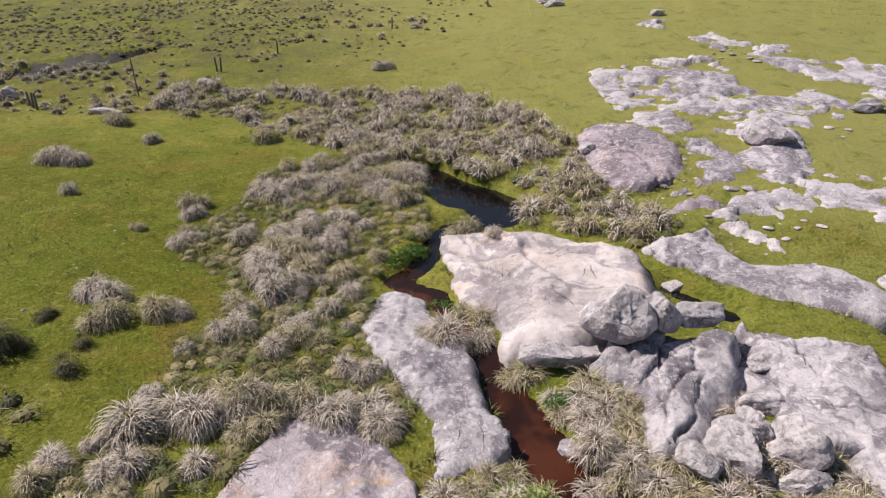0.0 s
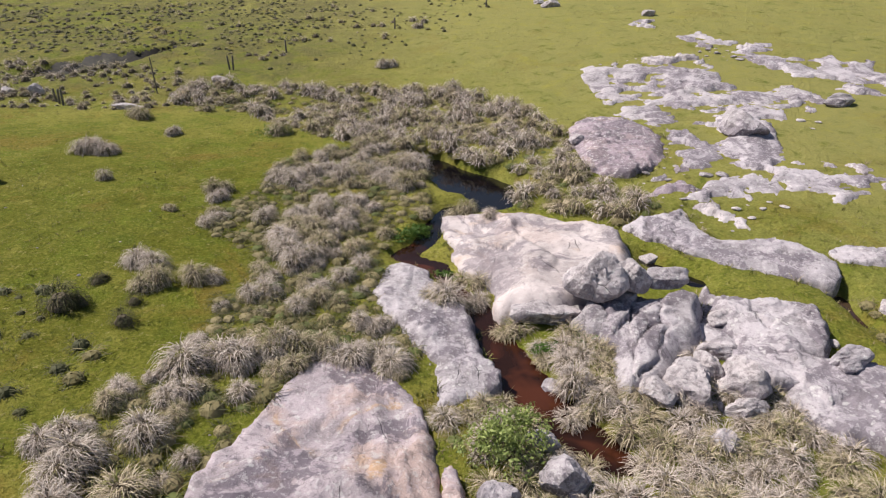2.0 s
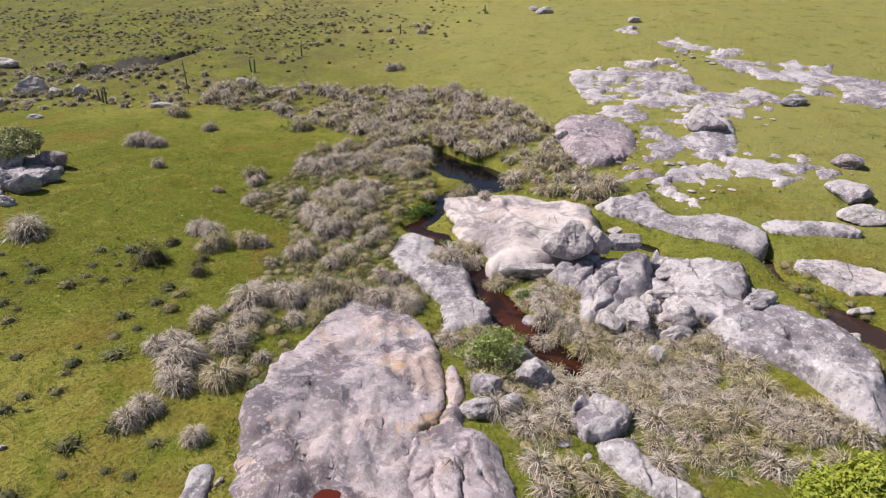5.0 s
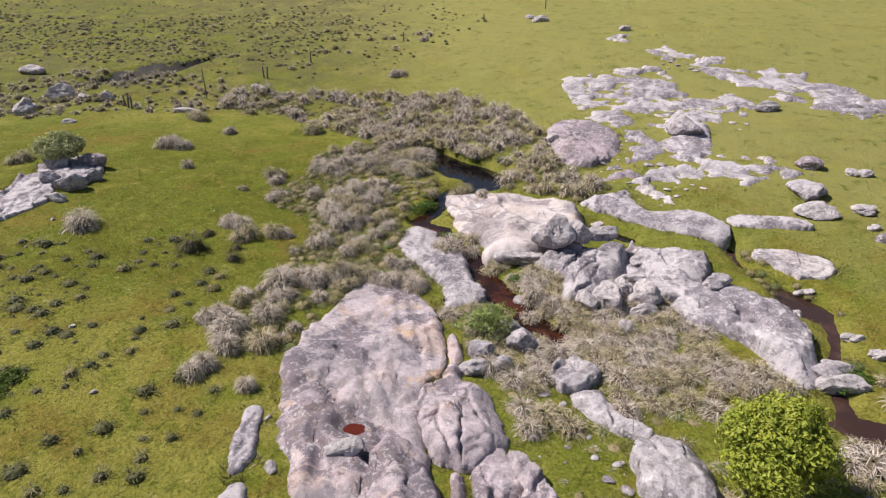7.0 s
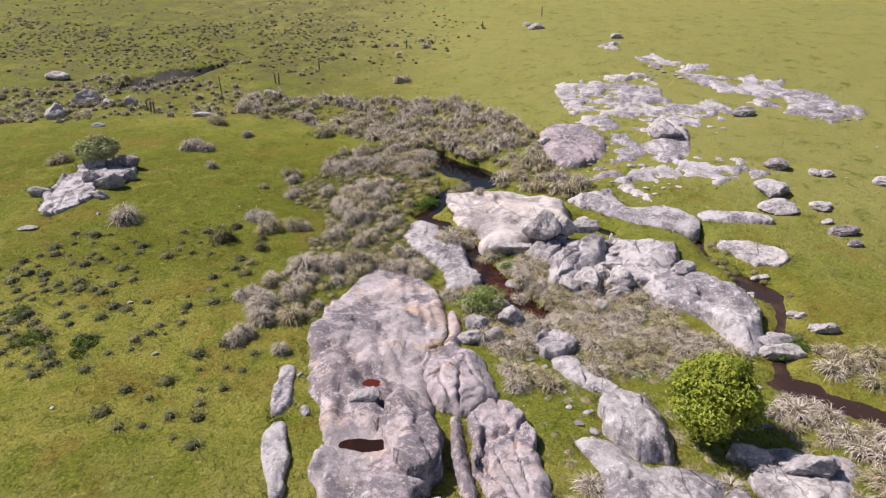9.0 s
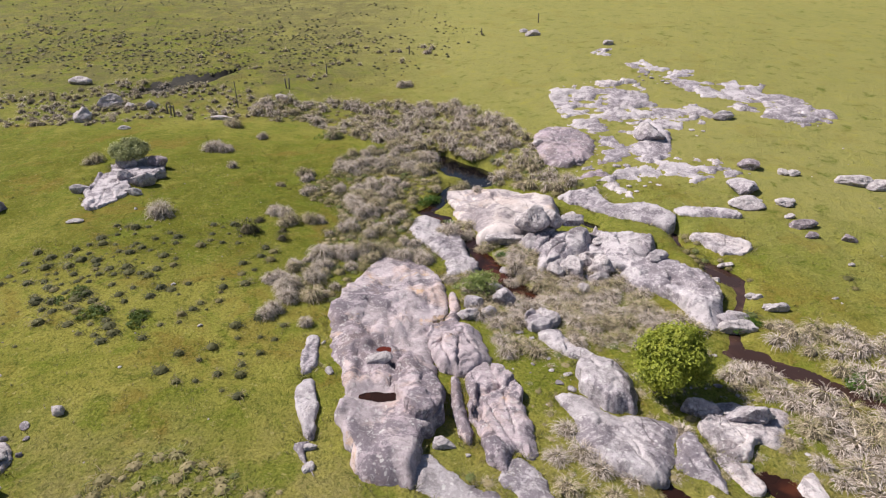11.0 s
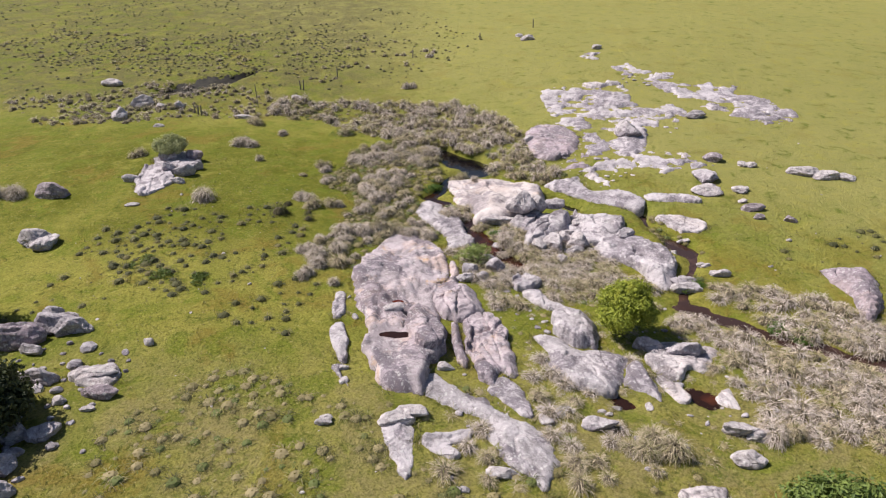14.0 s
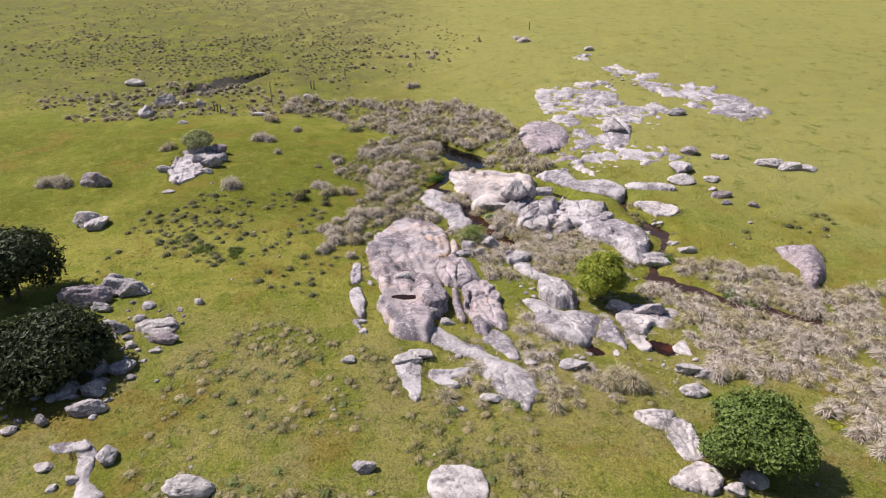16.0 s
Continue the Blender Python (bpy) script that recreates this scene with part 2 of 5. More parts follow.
def value_noise(x, y, seed=0):
    """Smooth random heights between -1 and 1 on a unit lattice."""
    x, y = np.asarray(x, float), np.asarray(y, float)
    i, j = np.floor(x), np.floor(y)
    u, v = x - i, y - j
    u, v = u * u * (3 - 2 * u), v * v * (3 - 2 * v)

    def h(a, b):
        s = np.sin(a * 127.1 + b * 311.7 + seed * 74.7) * 43758.5453
        return 2 * (s - np.floor(s)) - 1
    return (h(i, j) * (1 - u) + h(i + 1, j) * u) * (1 - v) + (h(i, j + 1) * (1 - u) + h(i + 1, j + 1) * u) * v


def land(x, y):
    """Height of the meadow without the stream bed."""
    x, y = np.asarray(x, float), np.asarray(y, float)
    far = np.hypot(x, y - 20)
    flat = np.clip((700 - far) / 400, 0, 1)
    s = np.clip(y - 55, 0, 150) + 0.3 * np.clip(y - 205, 0, 200)
    z = 1.08 + 0.38 * np.clip(x, -150, 150) / 50 * flat + 5.53 * s / 50
    for cx, cy, r, h in SWELLS:
        z = z + h * np.exp(-((x - cx) ** 2 + (y - cy) ** 2) / (2 * r * r))
    return z


# ---- streams: nodes of x, y, half width and water level ----
POOL = [(-0.8, 42.3, 1.00, -1.75), (0.4, 39.6, 1.66, -1.76), (1.9, 37.3, 2.33, -1.77), (3.2, 36.3, 1.91, -1.79), (3.3, 33.9, 1.60, -1.80), (2.1, 32.7, 0.67, -1.81), (0.5, 32.4, 0.74, -1.83), (-0.6, 29.8, 0.50, -1.84), (-1.4, 27.2, 0.46, -1.85)]
BROOK = [(-1.4, 27.2, 0.46, -1.85), (-2.4, 26.0, 0.45, -1.88), (-1.2, 25.2, 0.49, -1.92), (-0.2, 24.6, 0.43, -1.95), (0.4, 22.6, 0.50, -1.99), (1.3, 20.7, 0.66, -2.02), (2.1, 19.0, 0.71, -2.06), (2.5, 17.4, 0.75, -2.09), (2.9, 15.7, 0.89, -2.13), (3.6, 14.3, 1.02, -2.16), (4.7, 12.1, 1.02, -2.20), (5.4, 11.1, 0.79, -2.23), (5.6, 11.9, 0.55, -2.27), (6.2, 11.1, 0.35, -2.30)]
SIDE = [(10.9, 25.3, 0.36, -1.90), (11.7, 24.2, 0.35, -1.92), (12.9, 23.0, 0.39, -1.95)]
EAST = [(17.7, 23.8, 0.41, -2.00), (18.7, 22.7, 0.56, -2.03), (19.3, 21.3, 0.25, -2.06), (19.0, 18.1, 0.15, -2.08), (19.8, 16.9, 0.3, -2.11), (20.4, 14.9, 0.87, -2.14), (21.0, 13.9, 0.98, -2.17), (21.1, 12.3, 0.3, -2.19), (20.0, 10.0, 0.08, -2.22), (18.3, 7.1, 0.1, -2.25), (17.6, 4.8, 0.25, -2.28), (19.0, 4.5, 0.3, -2.31), (17.1, 4.7, 0.3, -2.33), (19.4, 3.4, 0.5, -2.36), (21.0, 2.1, 0.5, -2.39), (22.5, 0.8, 0.42, -2.42), (25.2, -0.3, 0.45, -2.44), (26.4, -1.5, 0.44, -2.47), (27.9, -2.0, 0.79, -2.50)]
PUDDLES = [[(9.6, -6.0, 0.3, -1.98), (10.1, -6.6, 0.3, -1.98)], [(14.5, -5.3, 0.4, -2.22), (15.2, -5.9, 0.45, -2.22)], [(7.2, -5.0, 0.12, -1.83), (8.3, -5.6, 0.18, -1.83)]]
CHANNELS = [POOL, BROOK, SIDE, EAST] + PUDDLES


def shore(x, y):
    """Distance to the nearest water's edge (negative in the water) and that water's level."""
    x, y = np.asarray(x, float), np.asarray(y, float)
    best, level = np.full(x.shape, 1e9), np.full(x.shape, -2.0)
    for chain in CHANNELS:
        for (ax, ay, ar, az), (bx, by, br, bz) in zip(chain, chain[1:]):
            dx, dy = bx - ax, by - ay
            u = np.clip(((x - ax) * dx + (y - ay) * dy) / (dx * dx + dy * dy), 0, 1)
            d = np.hypot(x - ax - u * dx, y - ay - u * dy) - (ar + u * (br - ar))
            near = d < best
            best, level = np.where(near, d, best), np.where(near, az + u * (bz - az), level)
    wob = 0.16 * value_noise(x * 0.9, y * 0.9, 5) + 0.08 * value_noise(x * 2.7, y * 2.7, 6)
    return best + wob, level


def shore_of(x, y):
    """Which channel a place belongs to."""
    best, which = np.full(x.shape, 1e9), np.zeros(x.shape, int)
    for k, chain in enumerate(CHANNELS):
        for (ax, ay, ar, az), (bx, by, br, bz) in zip(chain, chain[1:]):
            dx, dy = bx - ax, by - ay
            u = np.clip(((x - ax) * dx + (y - ay) * dy) / (dx * dx + dy * dy), 0, 1)
            d = np.hypot(x - ax - u * dx, y - ay - u * dy) - (ar + u * (br - ar))
            best, which = np.where(d < best, d, best), np.where(d < best, k, which)
    return which


GULLY = [(-46.0, 65.5, 2.2), (-43.0, 68.2, 3.4), (-39.0, 71.8, 2.4), (-34.6, 76.0, 0.5)]


def gully_depth(x, y):
    """Distance to the middle of the dry gully as a share of its half width."""
    best = np.full(np.shape(x), 9.0)
    for (ax, ay, ar), (bx, by, br) in zip(GULLY, GULLY[1:]):
        dx, dy = bx - ax, by - ay
        u = np.clip(((x - ax) * dx + (y - ay) * dy) / (dx * dx + dy * dy), 0, 1)
        best = np.minimum(best, np.hypot(x - ax - u * dx, y - ay - u * dy) / (ar + u * (br - ar)))
    return best


def ground(x, y):
    """Height of the turf, with stream beds and small hummocks."""
    x, y = np.asarray(x, float), np.asarray(y, float)
    z = land(x, y) + 0.09 * value_noise(x * 0.35, y * 0.35, 1) + 0.035 * value_noise(x * 1.1, y * 1.1, 2) + 0.02 * value_noise(x * 2.6, y * 2.6, 3)
    z = z - 1.2 * np.clip(1.25 - gully_depth(x, y), 0, 1)
    d, level = shore(x, y)
    bank = np.maximum(z, level + 0.1 + 0.05 * np.clip(d, 0, 4))
    z = np.where(d < 4, bank + (z - bank) * np.clip((d - 2) / 2, 0, 1), z)
    u = np.clip(d / 0.9, 0, 1) ** 0.6
    wet = level - 0.1 - 0.35 * np.clip(-d / 0.5, 0, 1)
    return np.where(d < 0.9, wet + (z - wet) * u, z)


def mesh_of(name, verts, faces, materials, smooth=True):
    me = bpy.data.meshes.new(name)
    verts = np.asarray(verts, float).reshape(-1, 3)
    if isinstance(faces, list):
        me.from_pydata(verts.tolist(), [], faces)
    else:
        n = len(faces)
        me.vertices.add(len(verts))
        me.vertices.foreach_set("co", verts.ravel())
        me.loops.add(n * 4)
        me.loops.foreach_set("vertex_index", faces.ravel())
        me.polygons.add(n)
        me.polygons.foreach_set("loop_start", np.arange(n) * 4)
        me.update(calc_edges=True)
    for m in materials:
        me.materials.append(m)
    if smooth:
        me.polygons.foreach_set("use_smooth", [True] * len(me.polygons))
    else:
        me.polygons.foreach_set("use_smooth", [False] * len(me.polygons))
    me.update()
    return me


def part(name, me, parent, label=""):
    ob = new(name, me)
    ob.parent = parent
    return tagged(ob, label)


def axis(lo, hi, fine, step, ends, grow):
    mid = np.arange(lo, hi + 1e-6, step)
    left, right, s = [lo], [hi], step
    while right[-1] < ends:
        s *= grow
        left.append(left[-1] - s)
        right.append(right[-1] + s)
    return np.concatenate([left[:0:-1], mid, right[1:]])


def build_ground():
    xs, ys = axis(-50, 44, 0, 0.4, 3000, 1.09), axis(-26, 78, 0, 0.4, 3000, 1.09)
    gx, gy = np.meshgrid(xs, ys)
    gz = ground(gx, gy)
    n, m = len(xs), len(ys)
    i = (np.arange(m - 1)[:, None] * n + np.arange(n - 1)).ravel()
    me = mesh_of("ground", np.stack([gx, gy, gz], -1), np.stack([i, i + 1, i + n + 1, i + n], -1), [GRASS])
    tagged(new("ground", me), "grazed olive-green pasture rising to a hillside", "ground", kind="structure")


def build_water():
    xs, ys = np.arange(-5, 36, 0.22), np.arange(-8, 46, 0.22)
    gx, gy = np.meshgrid(xs, ys)
    d, level = shore(gx, gy)
    n = len(xs)
    wet = d < 0.45
    cell = wet[:-1, :-1] & wet[1:, :-1] & wet[:-1, 1:] & wet[1:, 1:]
    middle = shore_of(gx[:-1, :-1], gy[:-1, :-1])
    for name, pick, stuff, label in (("water_brook", (middle == 1) | (middle > 3), WATER, "shallow tea-brown brook water over reddish sand"),
                                     ("water_east", middle == 3, WATER_MUDDY, "muddy brown stream water between dry tussocks"),
                                     ("water_pools", (middle != 1) & (middle < 3), WATER_DEEP, "still dark pool water with blue sky reflected")):
        j, i = np.nonzero(cell & pick)
        q = np.stack([j * n + i, j * n + i + 1, (j + 1) * n + i + 1, (j + 1) * n + i], -1)
        used = np.unique(q)
        back = np.zeros(n * len(ys), int)
        back[used] = np.arange(len(used))
        pts = np.stack([gx, gy, level], -1).reshape(-1, 3)[used]
        tagged(new(name, mesh_of(name, pts, back[q], [stuff])), label, "water", kind="structure")


def build_gully():
    xs, ys = np.arange(-50, -33, 0.3), np.arange(62, 78, 0.3)
    gx, gy = np.meshgrid(xs, ys)
    gz = ground(gx, gy) + 0.05
    n = len(xs)
    d = gully_depth(gx, gy) + 0.3 * value_noise(gx, gy, 3)
    j, i = np.nonzero((d < 1.0)[:-1, :-1])
    q = np.stack([j * n + i, j * n + i + 1, (j + 1) * n + i + 1, (j + 1) * n + i], -1)
    used = np.unique(q)
    back = np.zeros(n * len(ys), int)
    back[used] = np.arange(len(used))
    # sheet along the gully whose dark colour carries the steep bank's shade
    tagged(new("gully_shade", mesh_of("gully_shade", np.stack([gx, gy, gz], -1).reshape(-1, 3)[used], back[q], [SHADE_MUD])), "mud sheet darkened as shade in an eroded gully", "ground", kind="structure")


build_ground()
build_water()
build_gully()


# ---- rock ----
from mathutils.bvhtree import BVHTree
ROCK_BEDS = []


def support(x, y):
    """Height of whatever lies on top at a place: turf or a slab."""
    z = float(ground(x, y))
    for tree, lo, hi in ROCK_BEDS:
        if lo[0] < x < hi[0] and lo[1] < y < hi[1]:
            hit = tree.ray_cast(Vector((x, y, 50)), Vector((0, 0, -1)))[0]
            if hit:
                z = max(z, hit.z)
    return z


def smooth_loop(points, spacing):
    p = np.array(points)
    a, b, c, d = np.roll(p, 1, 0), p, np.roll(p, -1, 0), np.roll(p, -2, 0)
    u = np.linspace(0, 1, 24, endpoint=False)[:, None, None]
    q = 0.5 * (2 * b + (c - a) * u + (2 * a - 5 * b + 4 * c - d) * u ** 2 + (3 * b - a - 3 * c + d) * u ** 3)
    q = q.transpose(1, 0, 2).reshape(-1, 2)
    seg = np.hypot(*(np.roll(q, -1, 0) - q).T)
    run = np.concatenate([[0], np.cumsum(seg)])
    n = int(np.clip(run[-1] / spacing, 36, 260))
    at = np.linspace(0, run[-1], n, endpoint=False)
    closed = np.vstack([q, q[:1]])
    return np.stack([np.interp(at, run, closed[:, 0]), np.interp(at, run, closed[:, 1])], -1)


SLAB_COUNT = [0]
HOLLOWS = []


def nearest(x, y, p):
    """Distance to a dense loop of points and which of them is nearest."""
    best, which = np.full(x.shape, 1e9), np.zeros(x.shape, int)
    for k, (a, b) in enumerate(p):
        d = (x - a) ** 2 + (y - b) ** 2
        near = d < best
        best, which = np.where(near, d, best), np.where(near, k, which)
    return np.sqrt(best), which


def slab(outline, height, label, cracks=2, stone=None, basins=(), north=0.7, soft=0.0):
    """An outcrop whose foot follows an outline: a broad, nearly flat back of sheeted rock, edges here broken off, there running out.
    north: how much of the height is left at its north end; soft: 1 for a smooth, water-worn back."""
    SLAB_COUNT[0] += 1
    seed = SLAB_COUNT[0] * 7
    rng = np.random.default_rng(seed)
    p = smooth_loop(outline, 0.15)
    nxt, prv = np.roll(p, -1, 0), np.roll(p, 1, 0)
    area = p[:, 0] * nxt[:, 1] - nxt[:, 0] * p[:, 1]
    c = ((p + nxt) * area[:, None]).sum(0) / (3 * area.sum())
    out = np.stack([nxt[:, 1] - prv[:, 1], prv[:, 0] - nxt[:, 0]], -1)
    out /= np.linalg.norm(out, axis=1)[:, None] * np.sign(area.sum())
    size = math.sqrt(abs(area.sum()) / 2)
    jag = value_noise(p[:, 0] * 0.8, p[:, 1] * 0.8, seed) + 0.7 * value_noise(p[:, 0] * 2.1, p[:, 1] * 2.1, seed + 1) + 0.4 * value_noise(p[:, 0] * 4.5, p[:, 1] * 4.5, seed + 2)
    p = p + out * (0.055 * min(size, 3.5) * jag)[:, None]
    cell = min(max(size / 55, 0.075), 0.26)
    xs, ys = np.arange(p[:, 0].min() - 2 * cell, p[:, 0].max() + 3 * cell, cell), np.arange(p[:, 1].min() - 2 * cell, p[:, 1].max() + 3 * cell, cell)
    x, y = np.meshgrid(xs, ys)
    within = inside(p, x.ravel(), y.ravel()).reshape(x.shape)
    far, k = nearest(x, y, p)
    edge = np.where(within, far, 0)
    keep = within.copy()
    for a in (-1, 0, 1):
        for b in (-1, 0, 1):
            keep |= np.roll(np.roll(within, a, 0), b, 1)
    rim = keep & ~within
    x, y = np.where(rim, p[k, 0], x), np.where(rim, p[k, 1], y)
    lip = 0.07 + min(1.3, 0.32 * size) * np.clip(0.14 + 0.45 * soft + 1.0 * value_noise(p[:, 0] * 0.4, p[:, 1] * 0.4, seed + 9), 0.03, 1.2 + soft)
    for _ in range(6):
        lip = (np.roll(lip, 1) + lip + np.roll(lip, -1)) / 3
    u = np.minimum(edge / lip[k], 1)
    rise = 1 - (1 - u) ** 2.0
    back = 0.8 + 0.2 * np.minimum(edge / (0.6 * size), 1)
    run = np.clip((y - p[:, 1].min()) / (np.ptp(p[:, 1]) + 1e-6), 0, 1)
    tall = height * (1 - (1 - north) * run ** 1.3)
    swell = value_noise(x * 0.3, y * 0.3, seed) + 0.5 * value_noise(x * 0.75, y * 0.75, seed + 1)
    z = land(x, y) + tall * rise * back + rise * (0.1 * height + 0.03) * swell
    main = math.atan2(*(np.linalg.eigh(np.cov((p - c).T))[1][::-1, 1]))
    wx = x + 0.3 * value_noise(x * 0.8, y * 0.8, seed + 3) + 0.08 * value_noise(x * 3, y * 3, seed + 4)
    wy = y + 0.3 * value_noise(x * 0.8, y * 0.8, seed + 5) + 0.08 * value_noise(x * 3, y * 3, seed + 6)
    n = 3 + int(cracks * size * 0.5)
    hub = c + (p[rng.integers(len(p), size=n)] - c) * np.sqrt(rng.uniform(0, 0.95, (n, 1)))
    al = (wx[..., None] - hub[:, 0]) * math.cos(main) + (wy[..., None] - hub[:, 1]) * math.sin(main)
    ac = (wy[..., None] - hub[:, 1]) * math.cos(main) - (wx[..., None] - hub[:, 0]) * math.sin(main)
    gap = np.sqrt((0.35 * al) ** 2 + ac ** 2)
    order = np.argsort(gap, -1)
    near, second = np.take_along_axis(gap, order[..., :1], -1)[..., 0], np.take_along_axis(gap, order[..., 1:2], -1)[..., 0]
    own = order[..., 0]
    calm = 1 - 0.45 * min(soft, 1)
    block, tip = rng.normal(0, 0.13, n) * min(height, 1.0) * calm, rng.normal(0, 0.06, n) * calm
    crown = rise ** 4
    z = z + crown * (block[own] + tip[own] * np.take_along_axis(ac, order[..., :1], -1)[..., 0])
    sheets = 2.2 * (value_noise(wx * 0.35, wy * 0.35, seed + 11) + 0.45 * value_noise(wx * 0.9, wy * 0.9, seed + 12))
    z = z + crown * 0.11 * min(height + 0.2, 1.0) * (np.floor(sheets) + np.clip((sheets - np.floor(sheets) - 0.86) / 0.14, 0, 1))
    broken = np.clip(value_noise(x * 0.35, y * 0.35, seed + 13) * 2 + 0.9 - 0.5 * soft, 0.1, 1)
    z = z - crown * broken * 0.36 * min(height, 0.9) * np.exp(-((second - near) / (0.04 + 0.35 * cell)) ** 2)
    z = z + rise * (0.03 * value_noise(x * 1.8, y * 1.8, seed + 7) + 0.02 * value_noise(x * 4.5, y * 4.5, seed + 8))
    for bx, by, rx, ry in basins:
        q = ((x - bx) / rx) ** 2 + ((y - by) / ry) ** 2
        level = float(np.percentile(z[q < 2.2], 45)) - 0.04
        z = z + (level + 0.05 - z) * np.clip((5 - q) / 3.5, 0, 1)
        z = np.where(q < 1.5, level - 0.05 * np.clip(1.5 - q, 0, 1) + 0.02 * value_noise(x * 5, y * 5, 3), z)
        HOLLOWS.append((bx, by, rx * 1.12, ry * 1.12, level - 0.012))
    z = np.maximum(z, ground(x, y) + 0.09 * np.clip(edge / 0.35, 0, 1) - 0.02)
    z = np.where(rim, np.minimum(ground(x, y) - 0.12, z - 0.05), z)
    return bedrock(x, y, z, keep, within, label, stone, p)


def bedrock(x, y, z, keep, solid, label, stone, loop):
    """Links one sheet of rock over the kept places of a lattice."""
    m = x.shape[1]
    cell = keep[:-1, :-1] & keep[1:, :-1] & keep[:-1, 1:] & keep[1:, 1:] & (solid[:-1, :-1] | solid[1:, :-1] | solid[:-1, 1:] | solid[1:, 1:])
    j, i = np.nonzero(cell)
    q = np.stack([j * m + i, j * m + i + 1, (j + 1) * m + i + 1, (j + 1) * m + i], -1)
    used = np.unique(q)
    index = np.zeros(x.size, int)
    index[used] = np.arange(len(used))
    verts, faces = np.stack([x, y, z], -1).reshape(-1, 3)[used], index[q]
    ob = tagged(new("granite_slab", mesh_of("granite_slab", verts, faces, [stone or ROCK])), label, "rock")
    ROCK_BEDS.append((BVHTree.FromPolygons(verts.tolist(), faces.tolist()), verts.min(0), verts.max(0)))
    SLAB_LOOPS.append(loop)
    return ob


def inside(loop, x, y):
    """Which of the places lie inside the loop."""
    odd = np.zeros(len(x), bool)
    for (ax, ay), (bx, by) in zip(loop, np.roll(np.array(loop), -1, 0)):
        odd ^= ((ay > y) != (by > y)) & (x < (bx - ax) * (y - ay) / (by - ay + 1e-9) + ax)
    return odd


def pavement(loop, cover, height, labels, seed, step=0.24, lean=-0.25):
    """Bedrock laid bare through thin turf: ragged flat ledges of every size, each an outcrop of its own.
    cover: the share of the ground that is bare; lean: the turn of the beds."""
    rng = np.random.default_rng(seed)
    p = smooth_loop(loop, 0.4)
    xs, ys = np.arange(p[:, 0].min(), p[:, 0].max(), step), np.arange(p[:, 1].min(), p[:, 1].max(), step * 1.3)
    x, y = np.meshgrid(xs, ys)
    within = inside(p, x.ravel(), y.ravel()).reshape(x.shape)
    far = np.where(within, nearest(x, y, p)[0], 0)
    a, b = x * math.cos(lean) + y * math.sin(lean), y * math.cos(lean) - x * math.sin(lean)
    f = sum(k * value_noise(a * 0.24 * s + 3, b * 0.34 * s, seed + i) for i, (s, k) in enumerate(((1, 0.8), (2.1, 0.8), (4.3, 0.65), (9.0, 0.4))))
    f = f - np.quantile(f[within], 1 - cover) - 0.7 * np.clip(1 - far / 1.5, 0, 1)
    solid = within & (f > 0)
    solid[:2], solid[-2:], solid[:, :2], solid[:, -2:] = False, False, False, False
    mark = np.zeros(x.shape, int)
    rise = (1 - np.exp(-np.clip(f, 0, 9) / 0.22)) * (0.55 + 0.45 * value_noise(a * 0.5, b * 0.5, seed + 7))
    ledge = np.floor(2.5 * value_noise(a * 0.5, b * 0.9, seed + 8)) * 0.07 + 0.05 * value_noise(a * 2.2, b * 2.2, seed + 9)
    z = ground(x, y) + np.where(solid, 0.07 + height * np.clip(rise, 0.1, 1) + np.clip(ledge, -0.1, 0.25) * np.clip(f * 6, 0, 1), -0.16)
    count = 0
    for j, i in zip(*np.nonzero(solid)):
        if mark[j, i]:
            continue
        count += 1
        stack, cells = [(j, i)], []
        mark[j, i] = count
        while stack:
            v, w = stack.pop()
            cells.append((v, w))
            for dv, dw in ((1, 0), (-1, 0), (0, 1), (0, -1)):
                if solid[v + dv, w + dw] and not mark[v + dv, w + dw]:
                    mark[v + dv, w + dw] = count
                    stack.append((v + dv, w + dw))
        if len(cells) < 6:
            continue
        mine = mark == count
        keep = mine.copy()
        for dv in (-1, 0, 1):
            for dw in (-1, 0, 1):
                keep |= np.roll(np.roll(mine, dv, 0), dw, 1)
        v, w = np.array(cells).T
        lo, hi = (x[v, w].min(), y[v, w].min()), (x[v, w].max(), y[v, w].max())
        words, stone = labels[int(rng.integers(len(labels)))] if len(cells) < 150 else labels[0]
        cut = slice(max(v.min() - 2, 0), v.max() + 3), slice(max(w.min() - 2, 0), w.max() + 3)
        bedrock(x[cut], y[cut], z[cut], keep[cut], mine[cut], words, stone,
                np.array([lo, (hi[0], lo[1]), hi, (lo[0], hi[1])]))


SLAB_LOOPS = []
BOULDER_COUNT = [0]


